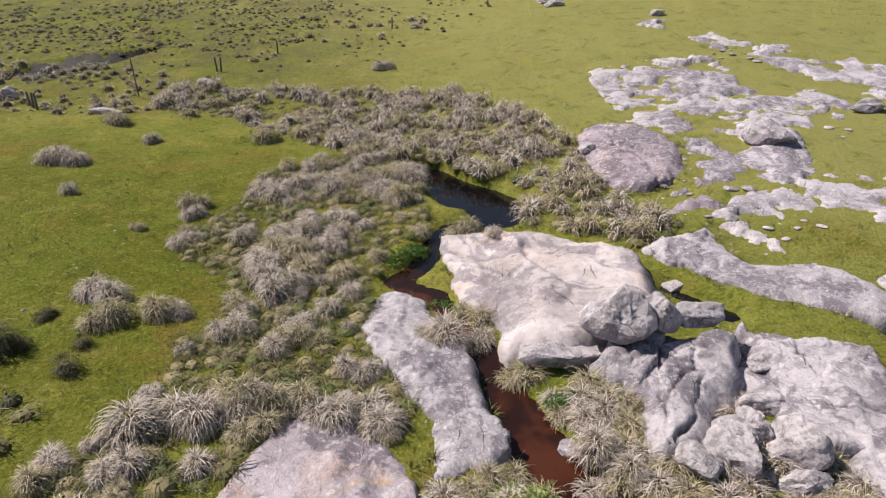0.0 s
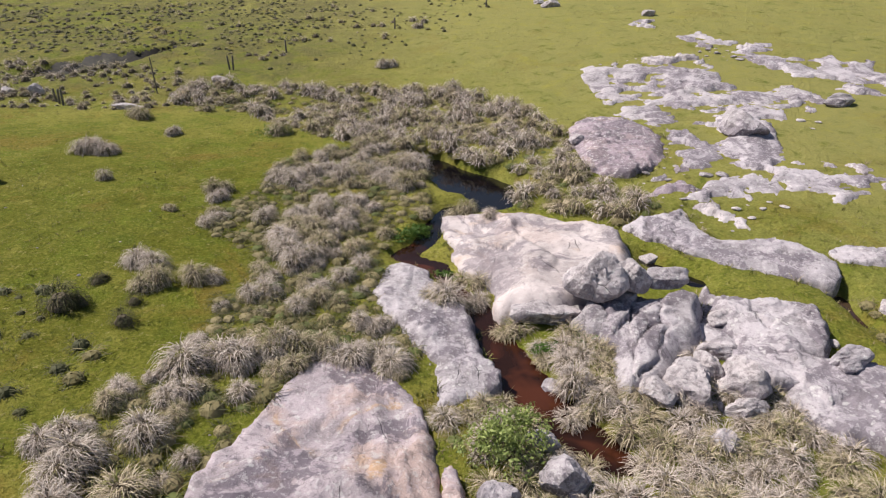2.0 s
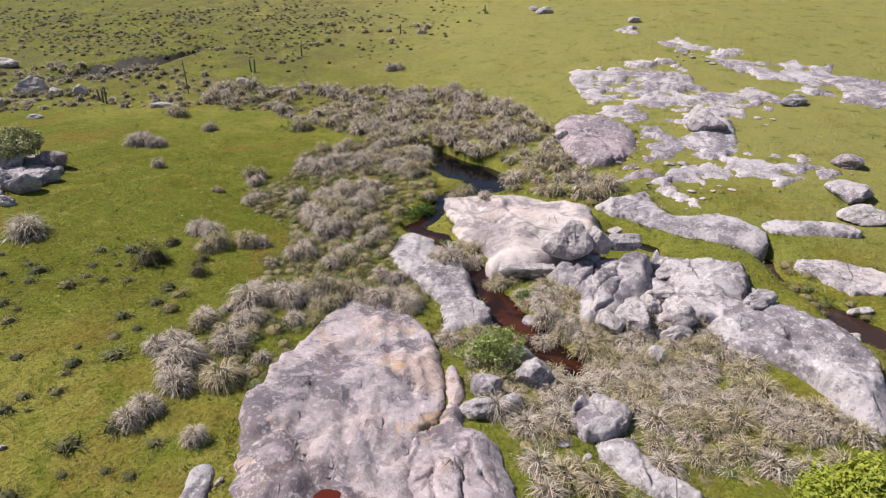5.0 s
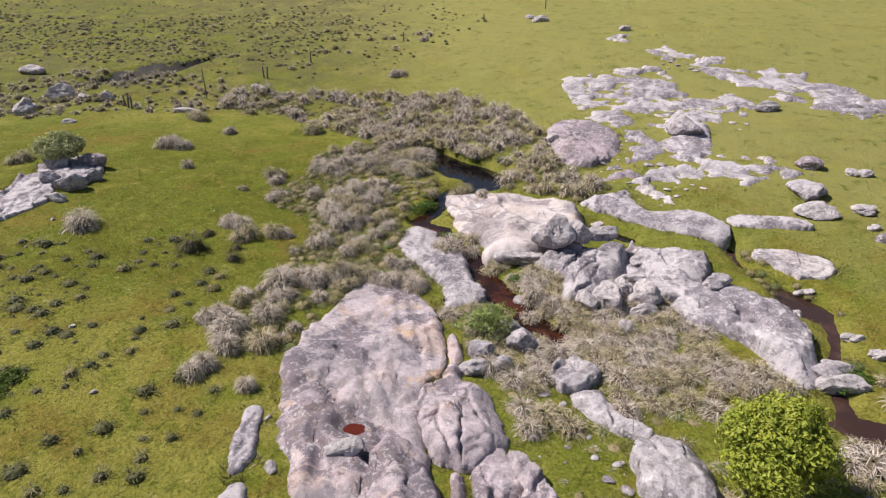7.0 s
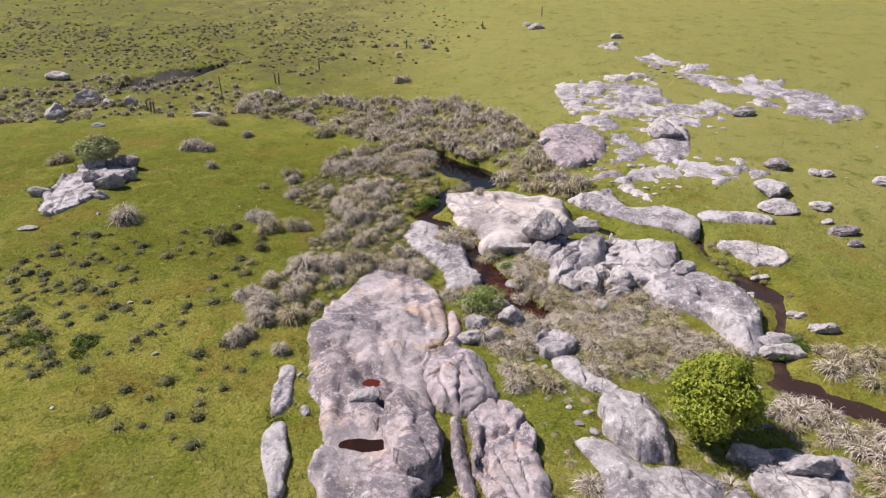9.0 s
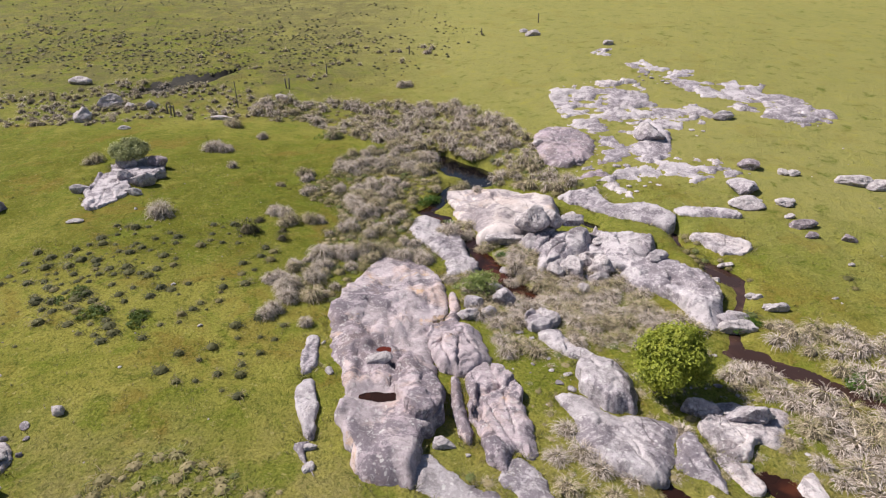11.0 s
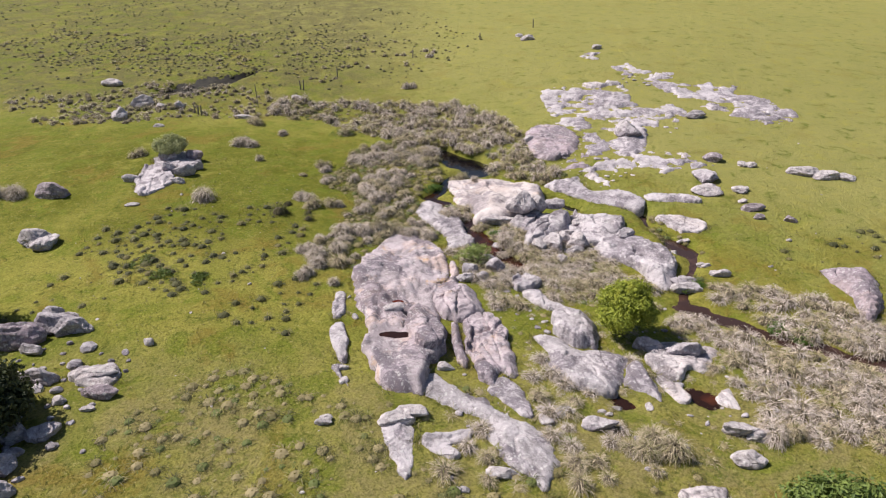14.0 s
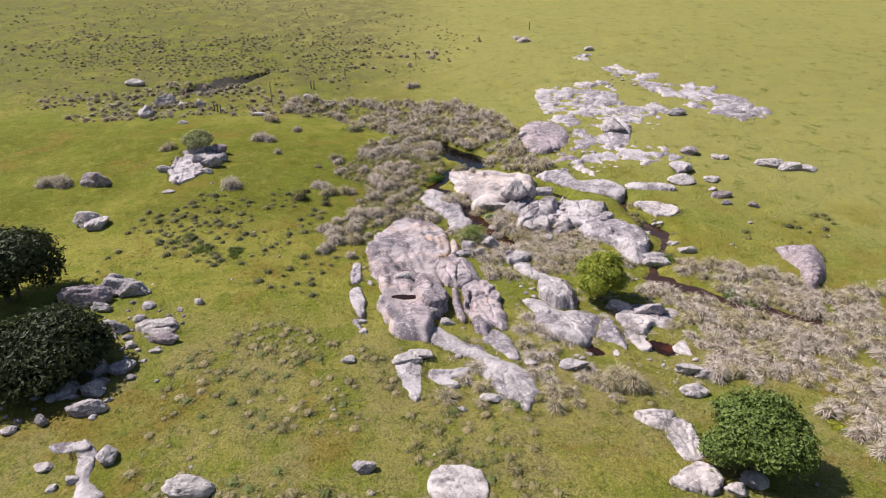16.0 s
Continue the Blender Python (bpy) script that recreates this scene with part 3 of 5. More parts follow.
def boulder(x, y, w, d, h, turn, label, stone=None, base=None):
    """A faceted, rounded boulder, part of it sunk in what it lies on."""
    BOULDER_COUNT[0] += 1
    seed = BOULDER_COUNT[0]
    rng = np.random.default_rng(1000 + seed)
    bm = bmesh.new()
    bmesh.ops.create_icosphere(bm, subdivisions=4 if w > 0.9 else 3, radius=1)
    v = np.array([q.co for q in bm.verts])
    cut = rng.normal(size=(11, 3))
    cut /= np.linalg.norm(cut, axis=1)[:, None]
    far = rng.uniform(0.58, 0.98, 11)
    dots = v @ cut.T
    r = np.min(np.where(dots > 0.05, far / np.maximum(dots, 0.05), 9), axis=1)
    r = 0.08 + 0.92 * np.minimum(r, 1.12)
    ox = seed * 3.7
    for f, k in ((1.2, 0.16), (2.9, 0.09), (6.5, 0.045)):
        r = r + k * np.array([noise.noise(Vector((q[0] * f + ox, q[1] * f, q[2] * f))) for q in v])
    v = v * r[:, None]
    v[:, 2] = np.where(v[:, 2] < -0.55, -0.55, v[:, 2])
    v *= np.array((w * 0.58, d * 0.58, h * 0.64))
    for q, co in zip(bm.verts, v):
        q.co = co
    me = bpy.data.meshes.new("boulder")
    bm.to_mesh(me)
    bm.free()
    me.materials.append(stone or (ROCK_PALE if "white" in label or "pale" in label else ROCK))
    ob = tagged(new("boulder", me), label, "boulder")
    z = min(support(x + a * w * 0.25, y + b * d * 0.25) for a, b in ((0, 0), (1, 0), (-1, 0), (0, 1), (0, -1)))
    if "perched" in label or "wedged" in label or "split" in label:
        z = support(x, y) - 0.06 * h
    if base is not None:
        z = base
    ob.matrix_world = pose(x, y, z + h * 0.26, rng.uniform(-8, 8), rng.uniform(-8, 8), turn + rng.uniform(-15, 15))
    return ob


slab([(-7.5, 6.6), (-6.6, 11.0), (-5.8, 14.4), (-4.1, 15.7), (-2.4, 15.1), (-0.8, 12.9), (0.0, 9.8), (-0.3, 6.8), (-1.0, 5.5), (-1.0, 2.4), (-0.5, -0.4), (-0.4, -2.6), (-1.0, -3.8), (-1.5, -4.2), (-1.3, -5.8), (-1.6, -7.2), (-2.9, -7.1), (-4.2, -6.3), (-4.9, -4.8), (-5.5, -3.2), (-5.2, -1.8), (-5.9, 0.3), (-6.9, 2.3)], 1.05, "huge whaleback slab of grey granite stained pink and ochre", 4, ROCK_STAINED, [(-3.8, 2.6, 0.42, 0.36), (-3.7, -1.5, 1.0, 0.42)], 0.22, soft=0.8)
slab([(-3.0, 0.8), (-2.0, 2.0), (-1.2, 1.5), (-0.7, -0.6), (-0.5, -2.4), (-1.0, -3.4), (-1.8, -3.3), (-2.6, -1.9)], 1.3, "ochre-stained granite block split from the whaleback slab", 1, ROCK_STAINED, soft=0.2)
slab([(0.1, 9.7), (0.7, 8.1), (0.5, 6.5), (1.4, 6.0), (1.9, 5.2), (2.3, 2.6), (1.8, 1.8), (1.0, 1.1), (-0.4, 1.2), (-1.1, 2.6), (-1.2, 5.4), (-0.3, 6.9)], 0.75, "split lobe of grey granite beside the whaleback slab", 4, ROCK_STAINED, soft=0.5)
slab([(0.9, 1.0), (1.8, 1.8), (2.9, 1.5), (3.5, 0.1), (3.9, -1.9), (4.0, -3.7), (3.7, -4.8), (3.0, -4.5), (2.5, -5.9), (1.7, -5.3), (1.3, -3.6), (0.9, -1.4)], 0.6, "cracked pinkish granite slab in the meadow", 4, ROCK_STAINED, soft=0.3)
slab([(0.0, 0.9), (0.5, 0.5), (0.7, -1.2), (1.0, -3.4), (0.8, -4.2), (0.2, -2.8), (-0.1, -0.9)], 0.35, "narrow reddish granite rib beside a grassy joint", 1, ROCK_STAINED, soft=0.5)
slab([(2.0, -6.3), (3.0, -5.0), (3.8, -5.5), (4.3, -6.8), (4.5, -8.4), (3.7, -8.1), (2.8, -7.1)], 0.4, "low wedge of grey granite in the grass", 1, soft=0.5)
slab([(-1.9, -5.8), (-1.1, -5.1), (1.1, -6.8), (1.9, -7.0), (2.9, -8.2), (4.7, -9.3), (5.5, -11.6), (5.2, -12.1), (4.4, -13.5), (3.5, -12.6), (2.7, -11.8), (2.1, -10.8), (1.6, -9.0), (-0.1, -8.1), (-1.6, -7.1)], 0.3, "long low granite slab broken by grassy joints", 4, soft=0.6)
slab([(-3.8, -9.6), (-2.9, -9.2), (-2.2, -9.7), (-2.0, -12.3), (-2.3, -13.4), (-2.9, -12.4), (-3.4, -11.0)], 0.28, "flat grey granite slab sunk in the turf", 2)
slab([(-1.7, -10.2), (-0.5, -9.8), (1.0, -9.6), (0.7, -10.6), (-0.1, -10.8), (0.3, -11.6), (-0.3, -11.8), (-1.5, -11.2)], 0.25, "flat grey granite slab sunk in the turf", 2)
slab([(-8.2, 0.7), (-8.3, 3.3), (-7.7, 3.5), (-7.2, 1.6), (-7.4, 0.3), (-7.9, -0.1)], 0.45, "narrow upright rib of grey granite in the grass", 1)
slab([(-8.1, -1.1), (-7.3, -0.2), (-6.8, -1.4), (-6.6, -3.1), (-6.5, -4.5), (-6.9, -4.3), (-7.5, -2.7)], 0.45, "narrow upright rib of grey granite in the grass", 1)
slab([(-7.2, -5.0), (-6.5, -4.7), (-6.6, -5.4), (-5.9, -6.7), (-6.3, -6.4), (-6.9, -5.5)], 0.22, "thin broken rib of grey granite in the grass", 1)
slab([(7.3, 2.4), (8.5, 3.1), (9.8, 3.2), (10.1, 1.0), (9.7, -1.3), (8.0, -1.2), (7.6, -0.2), (7.0, 0.8)], 1.2, "humped pale granite outcrop beside a round tree", 2, soft=1.2, north=0.6)
slab([(5.4, -0.1), (6.6, 0.2), (7.8, -0.3), (7.9, -1.2), (9.5, -1.4), (11.2, -1.9), (11.0, -3.3), (10.1, -5.2), (9.6, -6.0), (8.2, -5.7), (7.4, -5.2), (6.1, -4.2), (6.0, -3.1), (6.3, -2.3), (5.9, -1.4)], 0.6, "tilted grey granite slab above a muddy puddle", 2, soft=0.5)
slab([(11.1, -3.0), (11.9, -2.7), (12.3, -3.8), (12.4, -5.4), (12.2, -6.4), (11.5, -5.9), (10.7, -5.3), (10.4, -4.7)], 0.38, "jagged grey granite ledge over a puddle", 2, soft=0.3)
slab([(12.6, -2.1), (13.2, -0.7), (14.8, -0.1), (16.0, -0.3), (17.2, -0.3), (17.9, -1.0), (16.7, -2.5), (16.0, -3.5), (15.1, -3.2), (13.8, -4.2), (12.7, -3.4)], 0.42, "pale granite slab in the shade of a round tree", 4, ROCK_PALE, soft=0.4)
slab([(12.5, -4.0), (13.4, -3.8), (14.2, -5.7), (13.5, -6.4), (13.0, -5.7)], 0.24, "small flat slab of pale granite by a puddle", 1, ROCK_PALE)
slab([(15.8, -5.5), (16.8, -4.9), (16.9, -6.1), (16.7, -6.9), (16.2, -6.7), (15.6, -6.1)], 0.25, "small flat slab of pale granite by a puddle", 1, ROCK_PALE)
slab([(4.9, 7.8), (6.0, 8.7), (7.3, 7.7), (6.9, 6.8), (6.0, 6.2), (5.0, 6.3)], 0.6, "weathered grey granite knob in the grass", 2)
slab([(5.4, 5.9), (6.9, 6.2), (7.5, 4.9), (8.5, 3.8), (7.7, 3.3), (5.9, 4.6)], 0.4, "low broken granite ledge in the grass", 3)
slab([(0.0, 30.2), (1.8, 30.9), (3.9, 30.9), (6.2, 30.3), (8.3, 28.4), (9.9, 26.8), (10.0, 24.4), (9.4, 21.9), (8.0, 20.5), (5.4, 19.1), (3.3, 19.0), (2.3, 19.6), (2.1, 21.9), (1.2, 23.6), (0.3, 26.1)], 1.35, "broad pale granite dome polished by the stream", 1, ROCK_WORN, (), 0.12, soft=1.7)
slab([(5.7, 19.0), (8.0, 20.3), (10.8, 20.4), (11.7, 19.6), (11.3, 18.0), (10.5, 16.8), (9.6, 16.2), (8.8, 14.8), (7.4, 13.9), (6.7, 13.8), (6.7, 15.0), (7.1, 16.4), (6.6, 17.2), (5.9, 17.8)], 1.25, "fissured grey granite outcrop above the stream", 4, north=1.0, soft=0.7)
slab([(9.8, 19.9), (13.0, 21.0), (15.4, 19.6), (15.6, 16.3), (13.2, 14.2), (11.7, 15.6), (11.2, 17.4), (10.2, 17.8)], 0.55, "low grey granite shelf joining the outcrops", 4)
slab([(12.3, 21.0), (13.3, 20.2), (16.4, 19.4), (16.6, 17.7), (15.4, 16.2), (13.4, 15.6), (12.5, 16.9), (12.0, 18.7)], 1.15, "blocky grey granite outcrop with a sheer end", 2, soft=0.6)
slab([(12.5, 17.6), (12.9, 15.1), (13.0, 12.8), (14.6, 11.3), (15.7, 9.7), (16.2, 7.5), (16.9, 6.7), (17.8, 7.4), (18.8, 9.7), (18.9, 11.7), (18.4, 13.8), (17.0, 15.3), (15.4, 16.3), (14.0, 17.5)], 1.1, "long sloping slab of grey granite beside a pool", 4, soft=1.0)
slab([(-3.6, 21.9), (-2.5, 24.2), (-0.8, 23.6), (0.2, 21.2), (1.2, 19.1), (1.7, 16.5), (2.0, 14.6), (1.7, 13.6), (0.9, 13.6), (-0.3, 13.2), (-0.2, 15.2), (-1.2, 17.1), (-2.3, 18.8), (-3.3, 20.4)], 0.6, "tongue of lichened grey granite along the stream", 2, soft=1.0)
slab([(10.5, 28.2), (13.0, 29.2), (14.4, 30.0), (15.0, 26.6), (18.9, 25.0), (20.0, 23.2), (18.8, 21.6), (16.2, 22.7), (13.5, 24.6)], 0.5, "long low ridge of grey granite by a side channel", 4, soft=0.8)
slab([(20.6, 24.7), (24.4, 24.1), (25.2, 22.5), (20.7, 23.2)], 0.3, "flat grey granite slab sunk in the turf", 2)
slab([(19.9, 19.6), (21.0, 20.3), (23.9, 18.6), (23.9, 17.0), (22.0, 16.5), (20.7, 17.4)], 0.28, "bedded pale granite slab along a pool", 4, ROCK_PALE, soft=0.4)
slab([(10.0, 43.3), (11.8, 47.0), (15.1, 45.6), (16.6, 41.8), (15.3, 36.6), (12.8, 35.2), (10.2, 36.6)], 0.75, "smooth brownish granite dome at the meadow edge", 1, ROCK_BROWN, soft=1.5)
slab([(30.5, 9.8), (33.8, 10.0), (34.0, 7.2), (31.8, 4.0), (29.9, 2.7), (30.8, 5.8), (30.4, 8.0)], 0.9, "smooth purplish granite hump among pale tussocks", 1, ROCK_BROWN, soft=1.0)
slab([(-33.2, 26.1), (-33.3, 29.3), (-31.1, 29.0), (-28.9, 25.8), (-28.6, 24.0), (-29.0, 22.2), (-30.8, 21.3)], 0.55, "grey granite slab with a bush behind it", 3)
slab([(-33.6, 31.3), (-33.2, 34.2), (-30.3, 33.7), (-28.0, 31.0), (-27.8, 27.7), (-30.7, 29.0)], 0.55, "shaded granite outcrop carrying a round bush", 4)
slab([(10.7, -13.3), (12.3, -12.6), (13.4, -12.9), (12.3, -14.6), (11.1, -14.1)], 0.3, "pale granite ledge in the grass", 1, ROCK_PALE)
slab([(12.1, -14.7), (13.4, -13.4), (14.1, -15.8), (13.5, -17.0), (12.4, -17.0)], 0.3, "pale granite ledge below a round tree", 1, ROCK_PALE)
slab([(11.2, -18.5), (13.1, -17.2), (13.8, -18.4), (12.8, -19.7), (11.3, -19.0)], 0.3, "pale granite ledge below a round tree", 1, ROCK_PALE)
slab([(-1.3, -19.1), (-0.2, -18.2), (1.3, -18.7), (1.5, -20.4), (-0.7, -20.7)], 0.35, "pale granite slab in short grass", 1, ROCK_PALE)
slab([(-19.8, -17.1), (-18.8, -17.9), (-17.9, -19.8), (-16.7, -20.9), (-18.0, -21.2), (-19.1, -19.1)], 0.25, "flat grey granite rib in the turf", 1)
slab([(-21.2, -17.6), (-19.7, -17.2), (-19.0, -17.9), (-20.6, -18.2)], 0.35, "flat grey granite slab sunk in the turf", 1)
slab([(-22.0, -6.5), (-20.0, -5.5), (-18.9, -6.5), (-19.5, -7.8), (-21.2, -7.2)], 0.35, "flat pale granite slab sunk in the turf", 1, ROCK_PALE)
HILL = (("weathered grey granite outcrop on the hillside", ROCK), ("weathered grey granite outcrop on the hillside", ROCK), ("crumbling pale granite ledge in short grass", ROCK_PALE), ("mauve-brown granite ledge in short grass", ROCK_BROWN))
pavement([(14.6, 47.6), (14.4, 55.2), (14.5, 61.3), (20.7, 63.2), (25.7, 64.0), (27.9, 59.2), (28.8, 52.2), (33.0, 54.3), (32.6, 47.2), (26.0, 42.3), (22.9, 33.6), (19.1, 30.0), (16.1, 28.1), (12.9, 29.6), (12.6, 34.8), (16.0, 37.5), (17.0, 42.0), (15.5, 46.0)], 0.68, 0.42, HILL, 5)
pavement([(22.8, 79.2), (28.8, 79.5), (33.3, 72.0), (36.9, 67.0), (42.7, 63.4), (45.6, 59.1), (48.4, 46.5), (44.3, 41.9), (39.0, 47.3), (34.2, 55.8), (31.4, 62.3), (28.0, 66.9), (25.0, 74.0)], 0.52, 0.4, HILL[:3], 6)
pavement([(14.4, 26.6), (14.9, 29.5), (19.2, 33.9), (24.1, 36.6), (28.2, 34.9), (30.0, 30.0), (21.4, 27.3)], 0.36, 0.25, HILL[:3], 7, 0.18)

boulder(4.70, 19.50, 2.90, 1.70, 1.15, 5, "pale lichened granite hump bulging above the stream", ROCK_PALE, -1.75)
boulder(6.75, 19.60, 2.15, 1.70, 1.95, 0, "pale lichened granite boulder perched on a granite dome", ROCK_PALE, -0.45)
boulder(8.45, 20.00, 1.50, 1.30, 1.50, 20, "pale lichened granite boulder wedged beside a larger one", ROCK_PALE, -0.35)
boulder(10.15, 20.30, 1.90, 1.10, 0.95, -5, "grey split boulder with a dark hollow", ROCK, -0.35)
boulder(-3.95, 1.15, 1.25, 0.95, 0.42, 10, "loose flat pale boulder lying on the whaleback slab", ROCK_PALE)
boulder(3.80, 9.60, 1.55, 1.20, 1.15, 0, "grey granite boulder at a green bush")
boulder(1.55, 8.60, 1.10, 1.10, 1.00, 20, "grey granite boulder in shade")
boulder(1.15, 7.30, 1.30, 0.90, 0.80, -10, "grey granite boulder beside a slab")
boulder(2.50, 7.90, 0.90, 0.80, 0.70, 30, "grey granite boulder in shade")
boulder(-0.45, -4.30, 0.95, 0.70, 0.40, 0, "pale granite boulder in the grass")
boulder(9.40, 14.74, 1.23, 1.60, 1.23, 0, "white upright granite boulder among grass")
boulder(9.26, 14.24, 1.71, 1.62, 1.36, 0, "pale lichened granite boulder by tussock grass")
boulder(7.97, 13.94, 1.19, 1.32, 0.95, 0, "pale lichened granite boulder by tussock grass")
boulder(11.50, 14.50, 1.62, 1.59, 1.46, 0, "pale lichened granite boulder upright in the grass")
boulder(11.02, 13.12, 1.55, 0.84, 0.93, 0, "pale lichened granite boulder under another boulder")
boulder(11.46, 16.69, 1.54, 0.74, 0.77, 0, "white granite stone on a slab")
boulder(10.37, 15.37, 0.95, 1.24, 1.05, 0, "white upright granite boulder among grass")
boulder(4.28, 15.13, 0.73, 0.79, 0.59, 0, "pinkish granite stone at the water")
boulder(9.52, 11.67, 0.81, 1.02, 0.73, 0, "white granite stone in tussock grass")
boulder(3.22, 11.68, 1.17, 0.66, 0.82, 0, "pale granite boulder at the stream edge")
boulder(4.35, 13.84, 0.60, 0.35, 0.30, 0, "pale lichened granite boulder")
boulder(15.46, 14.79, 1.12, 0.54, 0.55, 0, "split grey boulder on a slab")
boulder(16.40, 17.17, 0.35, 0.46, 0.28, 0, "pale lichened granite boulder")
boulder(15.94, 4.27, 0.24, 0.29, 0.12, 0, "pale lichened granite boulder")
boulder(12.31, 18.76, 1.13, 0.73, 0.56, 0, "small white stone by a slab")
boulder(15.67, 15.23, 1.54, 0.69, 0.77, 0, "split grey boulder on a slab")
boulder(19.17, 8.50, 1.51, 0.76, 0.90, 0, "grey granite boulder at the pool")
boulder(18.56, 7.00, 2.11, 0.95, 1.06, 0, "pale granite stone with an orange stain")
boulder(19.64, 13.24, 0.49, 0.64, 0.30, 0, "pale lichened granite boulder")
boulder(20.46, 15.55, 0.79, 0.48, 0.39, 0, "white stone by the pool")
boulder(21.22, 15.72, 0.79, 0.48, 0.40, 0, "white stone by the pool")
boulder(21.58, 15.45, 0.66, 0.46, 0.33, 0, "white stone by the pool")
boulder(21.54, 10.73, 0.81, 0.37, 0.32, 0, "white stone in the grass")
boulder(22.07, 9.13, 1.33, 0.59, 0.66, 0, "pale lichened granite boulder")
boulder(22.87, 41.42, 2.83, 3.20, 1.70, 0, "big weathered granite boulder on short grass")
boulder(27.83, 28.08, 2.50, 2.96, 1.05, 0, "pinkish granite boulder on short grass")
boulder(26.96, 24.72, 3.00, 1.76, 0.96, 0, "broken pale granite boulder on short grass")
boulder(30.28, 24.96, 1.59, 1.70, 0.67, 0, "pale lichened granite boulder on short grass")
boulder(30.39, 32.78, 1.83, 1.61, 0.92, 0, "dark grey boulder group in the grass", ROCK_BROWN)
boulder(33.08, 31.33, 1.08, 0.95, 0.54, 0, "pale stone in the grass")
boulder(34.09, 31.10, 1.08, 0.95, 0.54, 0, "pale stone in the grass")
boulder(33.64, 47.44, 2.53, 1.33, 1.01, 0, "pinkish granite hump in short grass")
boulder(27.64, 82.77, 1.76, 1.59, 1.06, 0, "pale granite boulder far up the hillside")
boulder(15.92, 91.02, 2.64, 1.19, 1.05, 0, "pale stones far up the hillside")
boulder(14.47, 94.57, 1.51, 1.79, 0.60, 0, "pale stone far up the hillside")
boulder(11.29, 25.56, 1.26, 0.84, 0.50, 0, "pale lichened granite boulder")
boulder(10.28, 41.33, 1.09, 1.18, 0.76, 0, "pale lichened granite boulder")
boulder(-46.93, 50.84, 1.69, 2.20, 1.69, 0, "pale pointed boulder on the far bank")
boulder(-46.53, 57.98, 3.28, 1.48, 1.97, 0, "pale granite boulder on the far bank")
boulder(-43.74, 57.25, 1.09, 1.41, 0.76, 0, "pale lichened granite boulder")
boulder(-41.06, 57.34, 1.19, 1.55, 1.07, 0, "pale upright boulder on the far bank")
boulder(-39.64, 46.38, 1.41, 0.77, 0.42, 0, "pale lichened granite boulder")
boulder(-56.68, 68.82, 3.09, 1.39, 1.23, 0, "pale rocks on the far slope")
boulder(-29.77, 52.75, 2.57, 1.15, 0.77, 0, "pale low rock among far tussocks")
boulder(-23.98, 62.54, 1.74, 0.78, 0.87, 0, "pale rock among far tussocks")
boulder(-30.46, 27.77, 1.38, 1.18, 0.96, 0, "grey granite boulder under a bush")
boulder(-28.42, 26.83, 2.02, 1.12, 1.42, 0, "grey granite boulder under a bush")
boulder(-28.03, 28.90, 1.76, 1.02, 1.06, 0, "grey granite boulder under a bush")
boulder(-31.70, 31.07, 2.19, 1.35, 1.31, 0, "grey granite boulder under a bush")
# the bush's shade is put in by the darker stone
boulder(-29.12, 31.84, 1.86, 1.13, 1.11, 0, "boulder under a bush darkened for its shade", ROCK_BROWN)
boulder(-28.14, 24.52, 1.62, 0.73, 0.65, 0, "pale lichened granite boulder")
boulder(-6.56, 0.47, 0.45, 0.55, 0.27, 0, "pale lichened granite boulder")
boulder(-39.21, 21.61, 3.29, 1.54, 1.64, 0, "dark angular boulder in the meadow", ROCK_BROWN)
boulder(-33.71, 10.76, 1.68, 2.18, 1.01, 0, "pale lichened granite boulder in the meadow")
boulder(-30.03, 18.58, 1.18, 0.65, 0.35, 0, "flat pale stone in the grass")
boulder(-24.30, -2.11, 1.76, 0.92, 1.23, 0, "rounded grey boulder in the meadow")
boulder(-26.33, -0.25, 1.32, 0.94, 0.93, 0, "rounded grey boulder in the meadow")
boulder(-25.14, -0.61, 1.31, 0.59, 0.78, 0, "pale lichened granite boulder")
boulder(-23.53, -1.93, 1.39, 0.62, 0.70, 0, "rounded grey boulder in the meadow")
boulder(-18.71, -3.43, 0.68, 0.43, 0.48, 0, "small white angular stone in the grass")
boulder(-6.71, -9.78, 0.86, 0.39, 0.43, 0, "small white stone in the grass")
# darker stone all over stands in for the shaded side
boulder(-19.15, -8.09, 1.48, 0.67, 0.74, 0, "grey boulder in the meadow darkened for its shaded side", ROCK_BROWN)
boulder(-20.14, -6.45, 1.78, 0.80, 0.35, 0, "flat pale stone in the grass")
boulder(-19.36, -9.20, 0.74, 0.33, 0.30, 0, "pale lichened granite boulder")
boulder(-6.62, -5.08, 0.76, 0.36, 0.30, 0, "pale lichened granite boulder")
boulder(-6.31, -6.21, 0.45, 0.59, 0.23, 0, "pale lichened granite boulder")
boulder(11.34, -6.86, 0.45, 0.59, 0.18, 0, "pale lichened granite boulder")
boulder(-2.96, -9.32, 1.53, 0.97, 0.61, 0, "pale granite boulder in short grass")
boulder(-2.12, -8.62, 1.57, 1.00, 0.63, 0, "pale granite boulder in short grass")
boulder(5.08, -8.41, 0.80, 0.88, 0.32, 0, "pale lichened granite boulder")
boulder(8.00, -8.68, 1.59, 0.90, 0.79, 0, "weathered grey boulder in boggy grass")
boulder(6.30, -7.78, 1.09, 0.68, 0.44, 0, "pale lichened granite boulder")
boulder(8.42, -7.54, 0.44, 0.23, 0.22, 0, "small white stone in boggy grass")
boulder(8.79, -7.71, 0.44, 0.23, 0.22, 0, "small white stone in boggy grass")
boulder(9.39, -7.12, 0.56, 0.27, 0.28, 0, "small white stone in boggy grass")
boulder(18.16, 7.95, 1.62, 1.20, 0.97, 0, "grey granite boulder at the pool")
